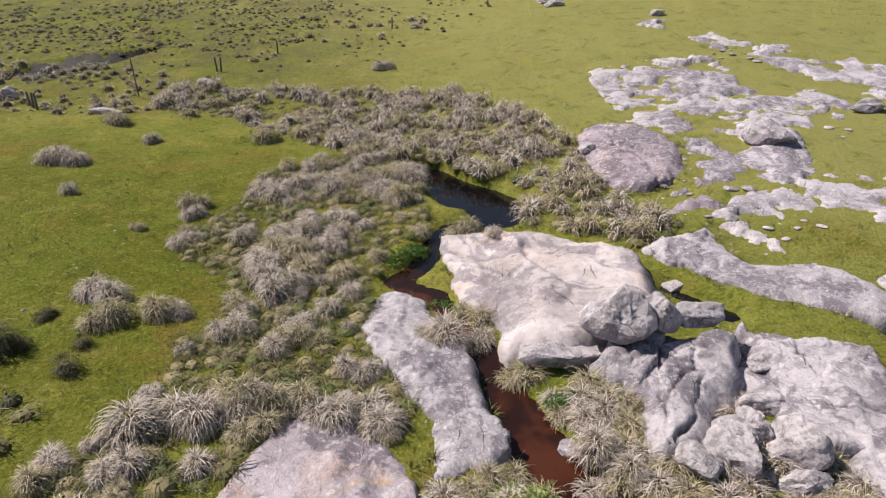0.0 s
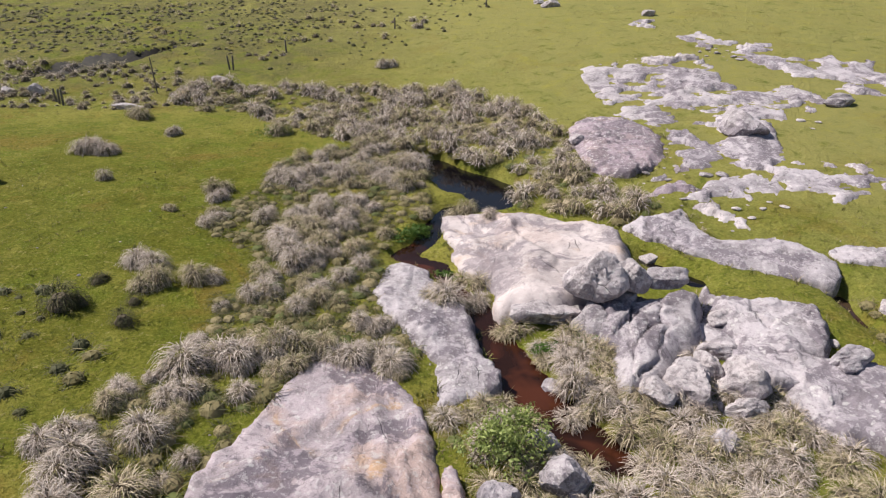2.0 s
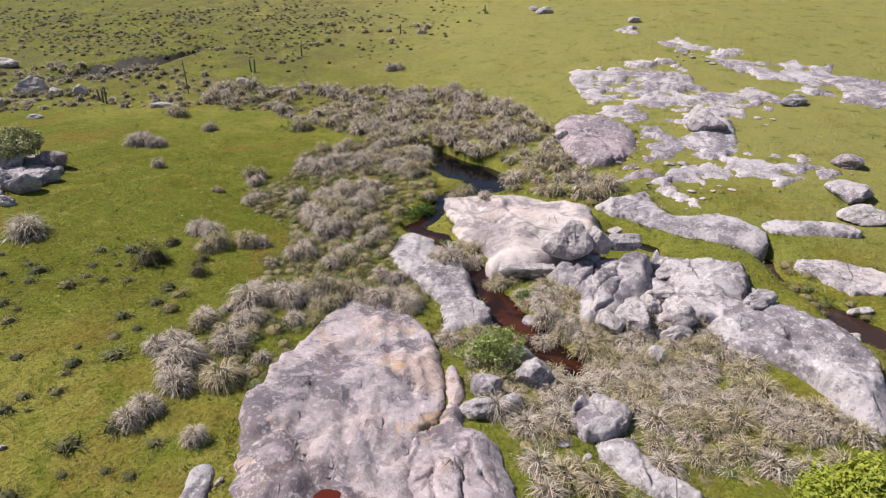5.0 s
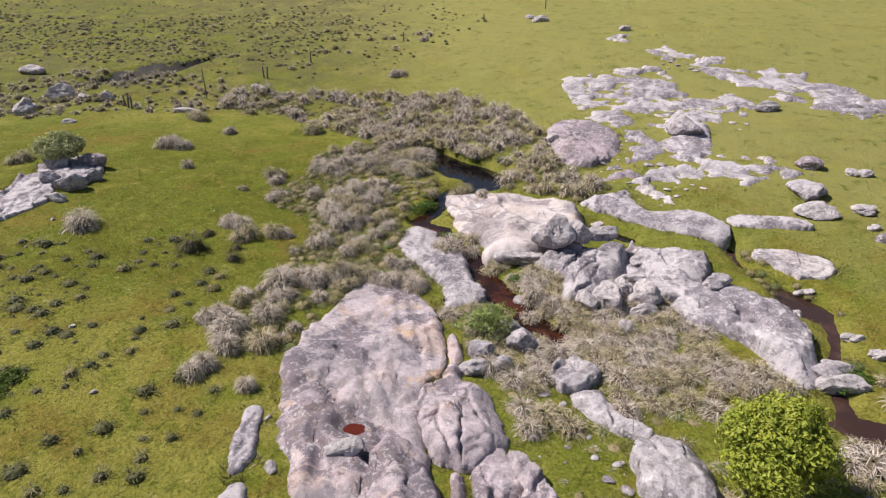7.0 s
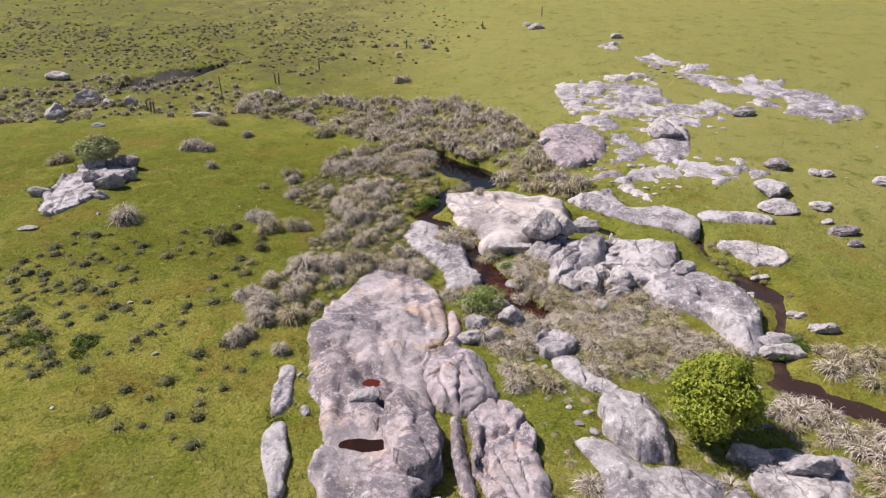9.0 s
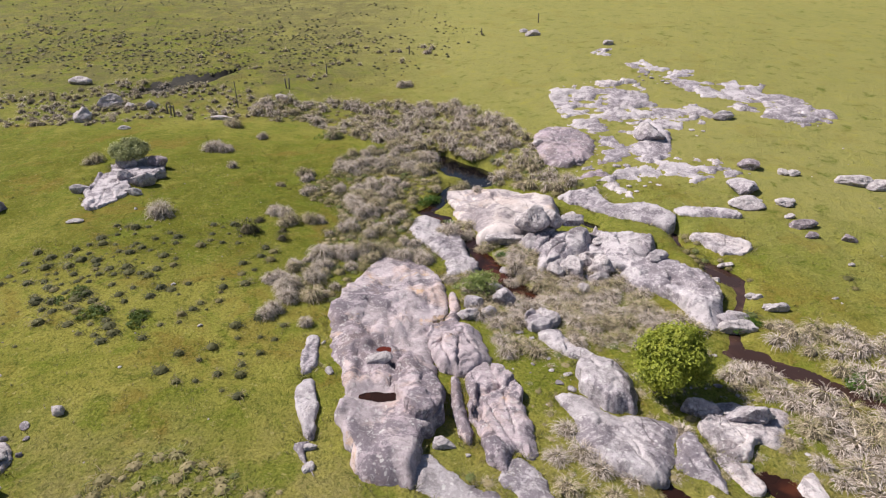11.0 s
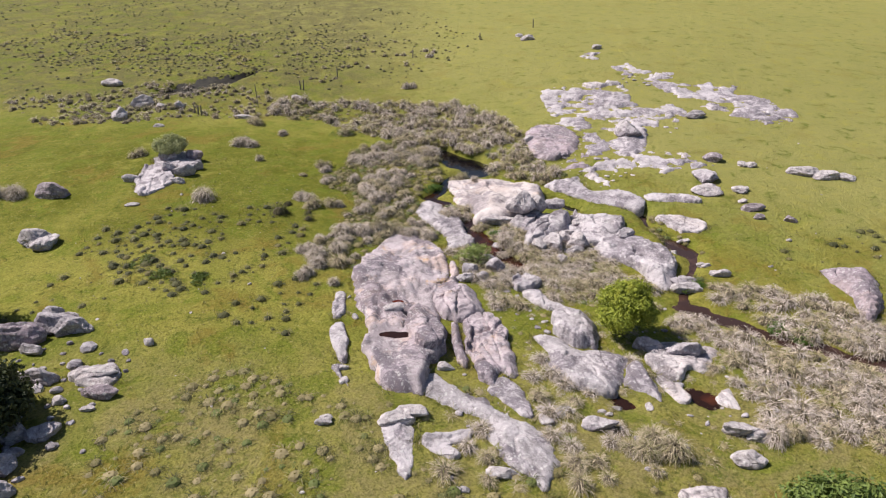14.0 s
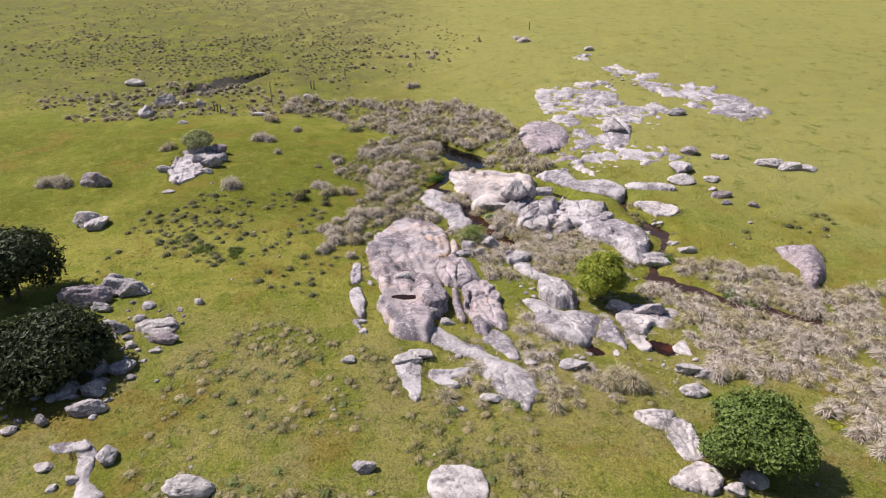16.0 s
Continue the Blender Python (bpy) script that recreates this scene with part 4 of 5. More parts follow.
boulder(21.40, 10.88, 1.01, 0.60, 0.41, 0, "white stone in the grass")
boulder(21.61, 9.33, 0.85, 0.67, 0.42, 0, "pale lichened granite boulder")
boulder(30.38, 14.79, 0.51, 0.30, 0.25, 0, "small white stone in the grass")
boulder(26.74, 10.41, 0.40, 0.18, 0.20, 0, "small white stone in the grass")
boulder(38.96, 28.73, 3.12, 1.40, 1.09, 0, "pale angular boulder in a row on short grass")
boulder(40.82, 27.94, 2.64, 1.69, 0.93, 0, "pale angular boulder in a row on short grass")
boulder(42.81, 27.51, 1.76, 1.24, 0.62, 0, "pale angular boulder in a row on short grass")
boulder(29.74, 20.74, 1.99, 0.90, 0.80, 0, "brownish boulder in rushes", ROCK_BROWN)
boulder(29.64, 18.97, 0.93, 0.64, 0.55, 0, "brownish boulder in rushes", ROCK_BROWN)
boulder(32.28, 18.35, 1.00, 0.55, 0.60, 0, "brownish boulder in rushes", ROCK_BROWN)
boulder(29.41, 22.30, 0.82, 0.53, 0.33, 0, "pale lichened granite boulder")
boulder(-27.14, -3.30, 2.82, 1.27, 1.98, 0, "rounded purplish boulder beside dark trees", ROCK_BROWN)
boulder(-25.36, -1.71, 2.05, 1.35, 1.64, 0, "angular boulder with a dark face beside trees")
boulder(-23.73, -2.04, 1.43, 0.74, 0.71, 0, "rounded pale boulder in the grass")
boulder(-25.71, -4.10, 1.47, 0.66, 0.74, 0, "rounded grey boulder beside trees")
boulder(-23.18, -6.98, 1.85, 0.83, 1.10, 0, "rounded grey boulder beside trees")
# shaded side put in as a darker stone here too
boulder(-19.44, -8.12, 1.50, 0.67, 0.75, 0, "grey boulder in the meadow darkened for its shaded side", ROCK_BROWN)
boulder(-21.31, -8.64, 0.77, 0.55, 0.38, 0, "pale lichened granite boulder")
boulder(-29.44, -1.84, 1.03, 0.78, 0.51, 0, "pale lichened granite boulder")
boulder(-20.73, -14.85, 1.78, 0.82, 0.89, 0, "broken grey boulder in tree shade")
boulder(-21.23, -13.32, 1.58, 1.01, 0.79, 0, "broken grey boulder in tree shade")
boulder(-22.98, -13.24, 1.32, 1.17, 0.66, 0, "broken grey boulder in tree shade")
boulder(-20.62, -11.14, 1.39, 1.23, 0.70, 0, "broken grey boulder in tree shade")
boulder(-22.01, -11.18, 1.39, 1.09, 0.84, 0, "broken grey boulder in tree shade")
boulder(-17.76, -18.43, 0.82, 1.07, 0.74, 0, "upright leaning oval boulder in the grass")
boulder(-18.82, -19.94, 0.66, 0.53, 0.33, 0, "pale lichened granite boulder")
boulder(-20.64, -19.24, 0.81, 0.64, 0.33, 0, "pale lichened granite boulder")
boulder(-19.46, -20.47, 0.43, 0.48, 0.22, 0, "pale lichened granite boulder")
boulder(-13.02, -20.59, 2.15, 0.97, 1.08, 0, "white boulder half hidden by dry grass")
boulder(-4.67, -18.74, 0.97, 0.62, 0.68, 0, "small pointed boulder in short grass")
boulder(-24.23, -16.40, 0.74, 0.64, 0.37, 0, "pale lichened granite boulder")
boulder(-25.30, -12.81, 1.61, 1.36, 0.96, 0, "broken grey boulder in tree shade")
boulder(15.41, -18.57, 1.16, 1.08, 0.58, 0, "pale lichened granite boulder under a round tree")
boulder(14.21, -19.21, 1.14, 0.79, 0.57, 0, "pale lichened granite boulder under a round tree")
boulder(15.23, -10.86, 1.43, 0.84, 0.72, 0, "pale boulder by a yellow flowering plant")
boulder(15.63, -8.77, 1.88, 0.85, 0.94, 0, "pale boulder in boggy grass")
boulder(16.78, -9.21, 1.49, 0.67, 0.60, 0, "pale boulder in boggy grass")
boulder(0.36, -13.66, 0.80, 0.36, 0.24, 0, "pale lichened granite boulder")
boulder(2.27, -12.61, 1.36, 0.79, 0.41, 0, "pale lichened granite boulder")
boulder(-6.71, -9.52, 0.66, 0.40, 0.33, 0, "small white stone in the grass")
boulder(-34.66, 11.15, 2.36, 1.56, 1.42, 0, "rounded pale boulder in the meadow")
boulder(-47.80, 51.85, 1.82, 2.37, 1.27, 0, "pale lichened granite boulder")
boulder(-33.38, 25.18, 1.58, 0.70, 0.78, 0, "pale lichened granite boulder")
boulder(15.39, -1.51, 2.19, 0.98, 1.09, 0, "boulder in the shade of a tree")
boulder(12.93, -0.75, 1.78, 0.80, 0.89, 0, "boulder in the shade of a tree")


# ---- puddles held in hollows of the great slab ----
def puddle(x, y, rx, ry, z, label, stuff):
    a = np.linspace(0, 2 * np.pi, 40, endpoint=False)
    r = 0.95 + 0.3 * value_noise(np.cos(a) * 1.7 + x, np.sin(a) * 1.7, 4) + 0.12 * value_noise(np.cos(a) * 4, np.sin(a) * 4 + y, 5)
    v = [(x, y, z)] + [(x + rx * q * math.cos(t), y + ry * q * math.sin(t), z) for t, q in zip(a, r)]
    me = mesh_of("puddle", np.array(v), [(0, k + 1, (k + 1) % 40 + 1) for k in range(40)], [stuff])
    tagged(new("puddle", me), label, "puddle")


for hollow, words, stuff in zip(HOLLOWS, ("small blood-red puddle in a granite hollow", "dark brown puddle in a granite hollow"), (WATER_RED, WATER)):
    puddle(*hollow, words, stuff)


# ---- rubble ----
def rubble(name, places, label, size, seed, stone, squash=0.5):
    """Loose stones too many to count, joined."""
    rng = np.random.default_rng(seed)
    bm = bmesh.new()
    bmesh.ops.create_icosphere(bm, subdivisions=2, radius=1)
    v0 = np.array([q.co for q in bm.verts])
    f0 = [[q.index for q in f.verts] for f in bm.faces]
    bm.free()
    vs, fs = [], []
    for x, y in places:
        cut = rng.normal(size=(8, 3))
        cut /= np.linalg.norm(cut, axis=1)[:, None]
        dots = v0 @ cut.T
        r = np.minimum(np.min(np.where(dots > 0.05, rng.uniform(0.55, 1, 8) / np.maximum(dots, 0.05), 9), axis=1), 1.1)
        w = size[0] * (size[1] / size[0]) ** (rng.uniform() ** 1.8)
        v = v0 * r[:, None] * (w * 0.5, w * 0.5 * rng.uniform(0.5, 1.0), w * 0.5 * squash * rng.uniform(0.6, 1.3))
        a = rng.normal(0.2, 0.6)
        c, s = math.cos(a), math.sin(a)
        q = np.stack([v[:, 0] * c - v[:, 1] * s + x, v[:, 0] * s + v[:, 1] * c + y, v[:, 2] + support(x, y) + 0.08 * w], -1)
        b = len(vs) * len(v0)
        vs.append(q)
        fs += [tuple(i + b for i in f) for f in f0]
    me = mesh_of(name, np.concatenate(vs), fs, [stone], smooth=False)
    tagged(new(name, me), label, "stones", kind="stuff")


# ---- plants ----
WEST_BANK = [(-11.9, 39.7), (-9.3, 42.2), (-6.3, 44.7), (-1.7, 40.7), (-1.2, 35.9), (-0.5, 31.5), (-2.6, 29.7), (-3.1, 25.5), (-3.3, 22.4), (-1.8, 18.8), (-0.6, 16.0), (-1.2, 14.9), (-2.3, 15.3), (-2.9, 16.9), (-4.4, 16.2), (-5.7, 15.5), (-6.7, 14.0), (-9.6, 16.4), (-10.1, 18.0), (-9.0, 21.1), (-10.1, 24.4), (-13.9, 27.3), (-12.5, 34.0)]
WEST_TONGUE = [(-10.1, 19.7), (-6.5, 19.1), (-4.0, 16.9), (-5.7, 14.8), (-6.3, 13.0), (-6.8, 10.6), (-7.6, 8.0), (-10.0, 7.7), (-11.5, 8.1), (-12.2, 9.8), (-11.1, 12.6), (-9.7, 15.1)]
NORTH_BANK = [(-26.0, 61.6), (-19.1, 61.5), (-12.8, 61.7), (-5.8, 60.0), (-0.2, 59.1), (4.9, 54.4), (7.8, 51.1), (9.2, 43.8), (10.7, 36.1), (12.5, 32.7), (13.4, 30.1), (10.2, 28.9), (6.6, 31.3), (4.6, 31.9), (4.4, 35.9), (2.9, 37.8), (0.2, 40.5), (-1.8, 41.6), (-6.4, 45.6), (-9.9, 45.5), (-13.0, 47.7), (-18.4, 53.3), (-23.4, 53.3), (-28.1, 57.1)]
SOUTH_GRASS = [(6.2, 11.2), (8.2, 12.2), (10.8, 11.4), (12.7, 10.9), (14.4, 8.5), (16.0, 6.9), (14.9, 6.1), (12.4, 6.4), (10.3, 7.1), (8.0, 6.6), (6.8, 8.3)]
EAST_BANK = [(20.1, 7.3), (24.3, 7.2), (27.8, 6.3), (29.5, 4.8), (30.7, 2.6), (27.7, -1.7), (25.0, -0.7), (23.2, 0.9), (21.7, 3.7), (19.9, 5.4)]
EAST_SOUTH = [(15.3, 2.9), (17.1, 3.3), (19.5, 1.3), (21.3, -0.6), (24.0, -1.2), (27.0, -2.6), (24.5, -8.3), (19.6, -9.9), (17.2, -8.6), (17.3, -6.3), (18.3, -3.8), (17.9, -1.4), (16.4, 0.6)]
BROOK_SIDE = [(5.0, 16.3), (6.4, 17.3), (6.7, 15.2), (7.5, 14.1), (9.0, 13.4), (10.5, 12.7), (12.6, 12.4), (14.0, 11.2), (12.9, 10.1), (7.9, 10.1), (5.8, 10.4), (5.8, 12.3), (5.2, 13.9)]
MID_FIELD = [(-29.5, 16.3), (-24.4, 18.6), (-15.1, 14.9), (-9.9, 9.7), (-10.8, 3.1), (-14.1, 0.2), (-18.9, 1.2), (-26.6, 6.9)]
NEAR_FIELD = [(-18.1, -10.2), (-13.0, -4.9), (-6.1, -8.4), (-0.8, -13.6), (3.0, -15.2), (6.0, -16.3), (4.7, -20.7), (-0.2, -22.9), (-7.7, -23.2), (-14.7, -21.5), (-16.2, -16.2)]
FAR_SCRUB = [(-57.9, 63.5), (-51.8, 68.6), (-42.9, 71.2), (-27.3, 64.2), (-24.3, 56.0), (-31.4, 52.1), (-38.1, 52.7), (-44.3, 48.3), (-56.6, 47.5), (-70.8, 61.2)]
FAR_SCRUB_TWO = [(-26.4, 68.8), (-19.7, 79.2), (-12.5, 84.6), (-2.7, 86.4), (-1.7, 81.2), (-9.2, 76.7), (-15.6, 74.8), (-21.0, 69.0)]
FAR_SLOPE = [(-88.3, 111.4), (-60.8, 100.7), (-41.3, 104.5), (-24.9, 108.0), (-8.8, 95.6), (-12.5, 84.6), (-23.0, 71.3), (-33.5, 74.0), (-48.3, 74.2), (-66.9, 77.6), (-95.6, 92.4)]
FAR_HILL = [(-110, 60), (-70, 55), (-30, 62), (-5, 70), (8, 95), (-5, 125), (-60, 150), (-130, 140)]
OUTCROP = [(14.9, 61.8), (22.6, 64.3), (29.9, 66.9), (36.3, 64.0), (45.9, 61.6), (48.0, 50.5), (43.4, 43.9), (39.1, 47.5), (31.8, 45.7), (27.3, 40.3), (23.7, 34.0), (20.0, 28.9), (16.5, 26.4), (14.6, 28.7), (12.5, 33.3), (16.1, 40.4), (16.7, 45.1), (14.7, 49.3), (16.4, 56.3)]
BROOK_ROCKS = [(4.8, 16.5), (7.7, 18.8), (11.3, 18.7), (13.9, 16.7), (16.2, 14.5), (14.3, 11.6), (11.7, 12.4), (9.2, 13.5), (6.4, 14.0)]
CENTRAL_EDGE = [(-0.7, 23.5), (1.9, 23.7), (2.4, 19.7), (4.2, 18.1), (6.3, 18.0), (7.3, 16.6), (5.9, 15.5), (4.3, 16.1), (2.7, 18.0), (1.4, 20.1), (0.2, 20.5)]
WHALE_EDGE = [(-0.3, 13.8), (2.1, 14.0), (3.6, 12.4), (5.4, 10.4), (5.6, 8.2), (4.2, 6.0), (2.6, 5.6), (0.9, 9.8), (0.1, 11.6)]
LOW_MEADOW = [(4.6, 10.6), (9.0, 10.2), (14.0, 9.4), (16.2, 6.6), (15.0, 3.8), (10.8, 4.4), (8.2, 4.6), (5.2, 3.2), (2.6, 3.2), (2.6, 6.0), (4.4, 7.6)]
BANK_GAP = [(-4.2, 18.6), (-2.8, 18.4), (-1.7, 15.0), (-0.9, 12.7), (-1.6, 12.7), (-2.1, 14.4), (-3.2, 16.3)]
EAST_FAR = [(27.9, 1.4), (37.0, 3.5), (42.1, 2.0), (29.6, -14.4), (23.9, -16.4), (22.3, -12.7), (23.2, -7.0)]
EAST_EDGE = [(17.0, 24.6), (19.8, 23.5), (20.6, 20.0), (21.2, 16.0), (23.0, 12.0), (22.0, 8.5), (19.6, 8.5), (19.5, 12.0), (18.3, 16.0), (17.6, 20.0)]
EAST_RUSH = [(27.7, 12.3), (36.3, 19.4), (40.8, 17.3), (34.2, 7.7), (28.6, 7.7)]
LONE_A = [(-9.0, 12.7, 1.06), (-13.6, 20.2, 1.30), (-14.6, 21.9, 1.29), (-22.2, 33.5, 0.93), (-22.6, 44.8, 1.13), (-27.4, 49.8, 2.19), (-26.2, 39.4, 1.19), (-24.7, 38.8, 1.17), (-15.8, 18.1, 0.95), (-13.1, 16.9, 0.91), (-14.6, 32.8, 1.28), (-14.3, 31.5, 0.99), (-15.6, 20.2, 0.69), (-13.4, 18.5, 0.58), (-16.2, 29.1, 0.60), (-11.8, 21.0, 1.26), (-10.7, 21.2, 1.09), (-3.8, 15.9, 1.33), (-7.1, 24.4, 1.22), (-11.1, 40.2, 1.10), (-6.4, 67.2, 1.99), (0.9, 58.3, 1.67), (-3.2, 82.4, 1.13)]
LONE_B = [(-16.0, 17.7, 1.40), (2.7, 18.5, 0.92), (5.2, 14.9, 1.30), (5.0, 13.1, 1.20), (5.8, 13.7, 0.92), (0.9, 31.8, 1.51), (2.7, 30.7, 0.83), (0.1, 20.7, 1.45), (1.1, 21.2, 1.29), (-0.6, 20.5, 0.90), (-14.1, 46.7, 2.08), (-24.3, 19.8, 2.53), (-26.0, 39.0, 1.63), (-24.7, 39.0, 1.22), (-36.5, 33.3, 1.84), (-11.2, 5.8, 1.15), (-8.7, 4.8, 0.74), (-10.3, 7.9, 1.23), (11.0, -10.3, 1.68), (18.8, -8.8, 1.16), (-45.0, 21.3, 1.93), (-43.6, 21.6, 2.42), (17.4, -9.1, 1.15), (9.6, -10.4, 1.20)]


SLAB_FIELD = [(-1, -14), (8, -13), (19, -9), (19, 0), (10, 3), (5, 10), (2.5, 8), (4, -2), (0, -7)]


def blades(rng, n, spread, length, width, up=(35, 85), droop=110.0, segs=3):
    """A clump of arching blades round the origin: vertices and faces."""
    a = rng.uniform(0, 2 * np.pi, n)
    rad = spread * np.sqrt(rng.uniform(0, 1, n))
    e = np.radians(rng.uniform(up[0], up[1], n))
    ln = rng.uniform(length[0], length[1], n)
    wd = width * rng.uniform(0.6, 1.3, n)
    side = a + np.pi / 2 + rng.normal(0, 0.7, n)
    aim = a + rng.normal(0, 0.85, n)
    px, py, pz = rad * np.cos(a), rad * np.sin(a), np.zeros(n)
    rows = []
    for k in range(segs + 1):
        w = wd * (1 - 0.8 * k / segs) * 0.5
        rows.append(np.stack([np.stack([px - w * np.cos(side), py - w * np.sin(side), pz], -1),
                              np.stack([px + w * np.cos(side), py + w * np.sin(side), pz], -1)], 1))
        step = ln / segs
        px, py, pz = px + step * np.cos(e) * np.cos(aim), py + step * np.cos(e) * np.sin(aim), np.maximum(pz + step * np.sin(e), 0.02)
        e = e - np.radians(droop) / segs
    v = np.stack(rows, 1).reshape(-1, 3)
    base = (np.arange(n) * (segs + 1) * 2)[:, None] + (np.arange(segs) * 2)[None]
    b = base.ravel()
    return v, np.stack([b, b + 1, b + 3, b + 2], -1)


def dome(rng, radius, height, rings=5, around=11):
    v, f = [], []
    for k in range(rings):
        t = k / (rings - 1)
        for j in range(around):
            a = 2 * math.pi * j / around
            r = radius * math.cos(t * 1.45) * rng.uniform(0.85, 1.15)
            v.append((r * math.cos(a), r * math.sin(a), height * math.sin(t * 1.5) - 0.06))
    for k in range(rings - 1):
        for j in range(around):
            f.append((k * around + j, k * around + (j + 1) % around, (k + 1) * around + (j + 1) % around, (k + 1) * around + j))
    return np.array(v), np.array(f)


def mop(rng, n, radius, height, length, width, segs=4):
    """Blades that spring from a dome and hang over its sides, as an old tussock does."""
    a = rng.uniform(0, 2 * np.pi, n)
    q = np.arccos(1 - rng.uniform(0, 0.95, n))
    px, py, pz = radius * np.sin(q) * np.cos(a), radius * np.sin(q) * np.sin(a), height * np.cos(q)
    lump = 1 + 0.18 * np.sin(a * 3 + rng.uniform(0, 6)) + 0.1 * np.sin(a * 7)
    px, py = px * lump, py * lump
    e = np.radians(rng.uniform(35, 85, n)) - q * 0.75
    aim = a + rng.normal(0, 0.6, n)
    side = aim + np.pi / 2 + rng.normal(0, 0.5, n)
    ln = rng.uniform(length[0], length[1], n)
    wd = width * rng.uniform(0.6, 1.4, n)
    bend = np.radians(rng.uniform(120, 185, n))
    rows = []
    for k in range(segs + 1):
        w = wd * (1 - 0.75 * k / segs) * 0.5
        rows.append(np.stack([np.stack([px - w * np.cos(side), py - w * np.sin(side), pz], -1),
                              np.stack([px + w * np.cos(side), py + w * np.sin(side), pz], -1)], 1))
        step = ln / segs
        px, py, pz = px + step * np.cos(e) * np.cos(aim), py + step * np.cos(e) * np.sin(aim), np.maximum(pz + step * np.sin(e), 0.0)
        e = np.maximum(e - bend / segs, np.radians(-88))
    v = np.stack(rows, 1).reshape(-1, 3)
    b = ((np.arange(n) * (segs + 1) * 2)[:, None] + (np.arange(segs) * 2)[None]).ravel()
    return v, np.stack([b, b + 1, b + 3, b + 2], -1)


def tussock_mesh(seed, count, material, width=0.02):
    """An old tussock: one to three heads grown together, each a thatch, darkened as inner shade, under hanging blades.
    """
    rng = np.random.default_rng(seed)
    heads = 1 + seed % 3
    vs, fs, ms, base = [], [], [], 0
    for k in range(heads):
        a, r, size = rng.uniform(0, 6.3), (0.0 if heads == 1 else 0.36), rng.uniform(0.62, 0.95) if heads > 1 else 1.0
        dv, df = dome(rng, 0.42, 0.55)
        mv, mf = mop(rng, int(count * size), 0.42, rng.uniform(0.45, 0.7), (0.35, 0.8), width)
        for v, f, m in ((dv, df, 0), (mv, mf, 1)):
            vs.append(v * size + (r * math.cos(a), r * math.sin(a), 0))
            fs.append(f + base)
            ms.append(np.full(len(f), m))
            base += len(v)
    me = mesh_of("tussock", np.concatenate(vs), np.concatenate(fs), [SHADE_THATCH, material], smooth=False)
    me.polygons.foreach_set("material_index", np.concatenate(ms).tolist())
    return me


def scatter(loop, gap, seed, keep=1.0, patch=0.0, wet=0.05):
    """Places inside a loop, no two nearer than gap, thinned by patches, off the rocks and out of the water."""
    rng = np.random.default_rng(seed)
    p = np.array(loop)
    lo, hi = p.min(0), p.max(0)
    q = rng.uniform(lo, hi, (int((hi - lo).prod() / gap ** 2 * 2.5), 2))
    q = q[inside(loop, q[:, 0], q[:, 1])]
    if patch:
        q = q[value_noise(q[:, 0] * 0.28, q[:, 1] * 0.28, seed) + 0.5 * value_noise(q[:, 0] * 0.8, q[:, 1] * 0.8, seed + 1) > patch]
    q = q[shore(q[:, 0], q[:, 1])[0] > wet]
    for lp in SLAB_LOOPS:
        near = np.nonzero(((q > lp.min(0)) & (q < lp.max(0))).all(1))[0]
        if len(near):
            q = np.delete(q, near[inside(lp[::3] if len(lp) > 9 else lp, q[near, 0], q[near, 1])], 0)
    grid, found = {}, []
    for x, y in q.tolist():
        i, j = int(x // gap), int(y // gap)
        if any((x - a) ** 2 + (y - b) ** 2 < gap * gap for u in (-1, 0, 1) for w in (-1, 0, 1) for a, b in grid.get((i + u, j + w), ())):
            continue
        grid.setdefault((i, j), []).append((x, y))
        found.append((x, y))
    return found


TUSSOCKS = [tussock_mesh(k, 480, STRAW if k % 4 else STRAW_GREEN) for k in range(9)]
DARK_TUSSOCKS = [tussock_mesh(50 + k, 300, RUSH) for k in range(2)]


def tussock(x, y, size, seed, label, group, dark=False):
    rng = random.Random(seed)
    pool = DARK_TUSSOCKS if dark else TUSSOCKS
    ob = new("tussock", pool[seed % len(pool)])
    s = size * rng.uniform(0.9, 1.1)
    ob.matrix_world = pose(x, y, float(ground(x, y)) - 0.04, 0, 0, rng.uniform(0, 360)) @ Matrix.Diagonal((s, s * rng.uniform(0.85, 1.15), s * rng.uniform(0.85, 1.15), 1))
    return tagged(ob, label, "tussock grass", group)


def strewn(name, places, meshes, label, category, size=(0.7, 1.2), seed=0, dip=0.03):
    """Many small plants of one sort, joined: what nobody would count."""
    rng = np.random.default_rng(seed)
    vs, fs, ms, base = [], [], [], 0
    levels = ground(*np.array(places).T)
    for (x, y), level in zip(places, levels):
        v, f, m = meshes[rng.integers(len(meshes))]
        a, s = rng.uniform(0, 2 * np.pi), rng.uniform(*size)
        c, k = math.cos(a) * s, math.sin(a) * s
        q = np.stack([v[:, 0] * c - v[:, 1] * k + x, v[:, 0] * k + v[:, 1] * c + y, v[:, 2] * s * rng.uniform(0.8, 1.2)], -1)
        q[:, 2] += level - dip
        vs.append(q)
        fs.append(f + base)
        ms.append(m)
        base += len(v)
    me = mesh_of(name, np.concatenate(vs), np.concatenate(fs), meshes.mats, smooth=False)
    me.polygons.foreach_set("material_index", np.concatenate(ms).tolist())
    return tagged(new(name, me), label, category, kind="stuff")


class Sorts(list):
    mats = ()


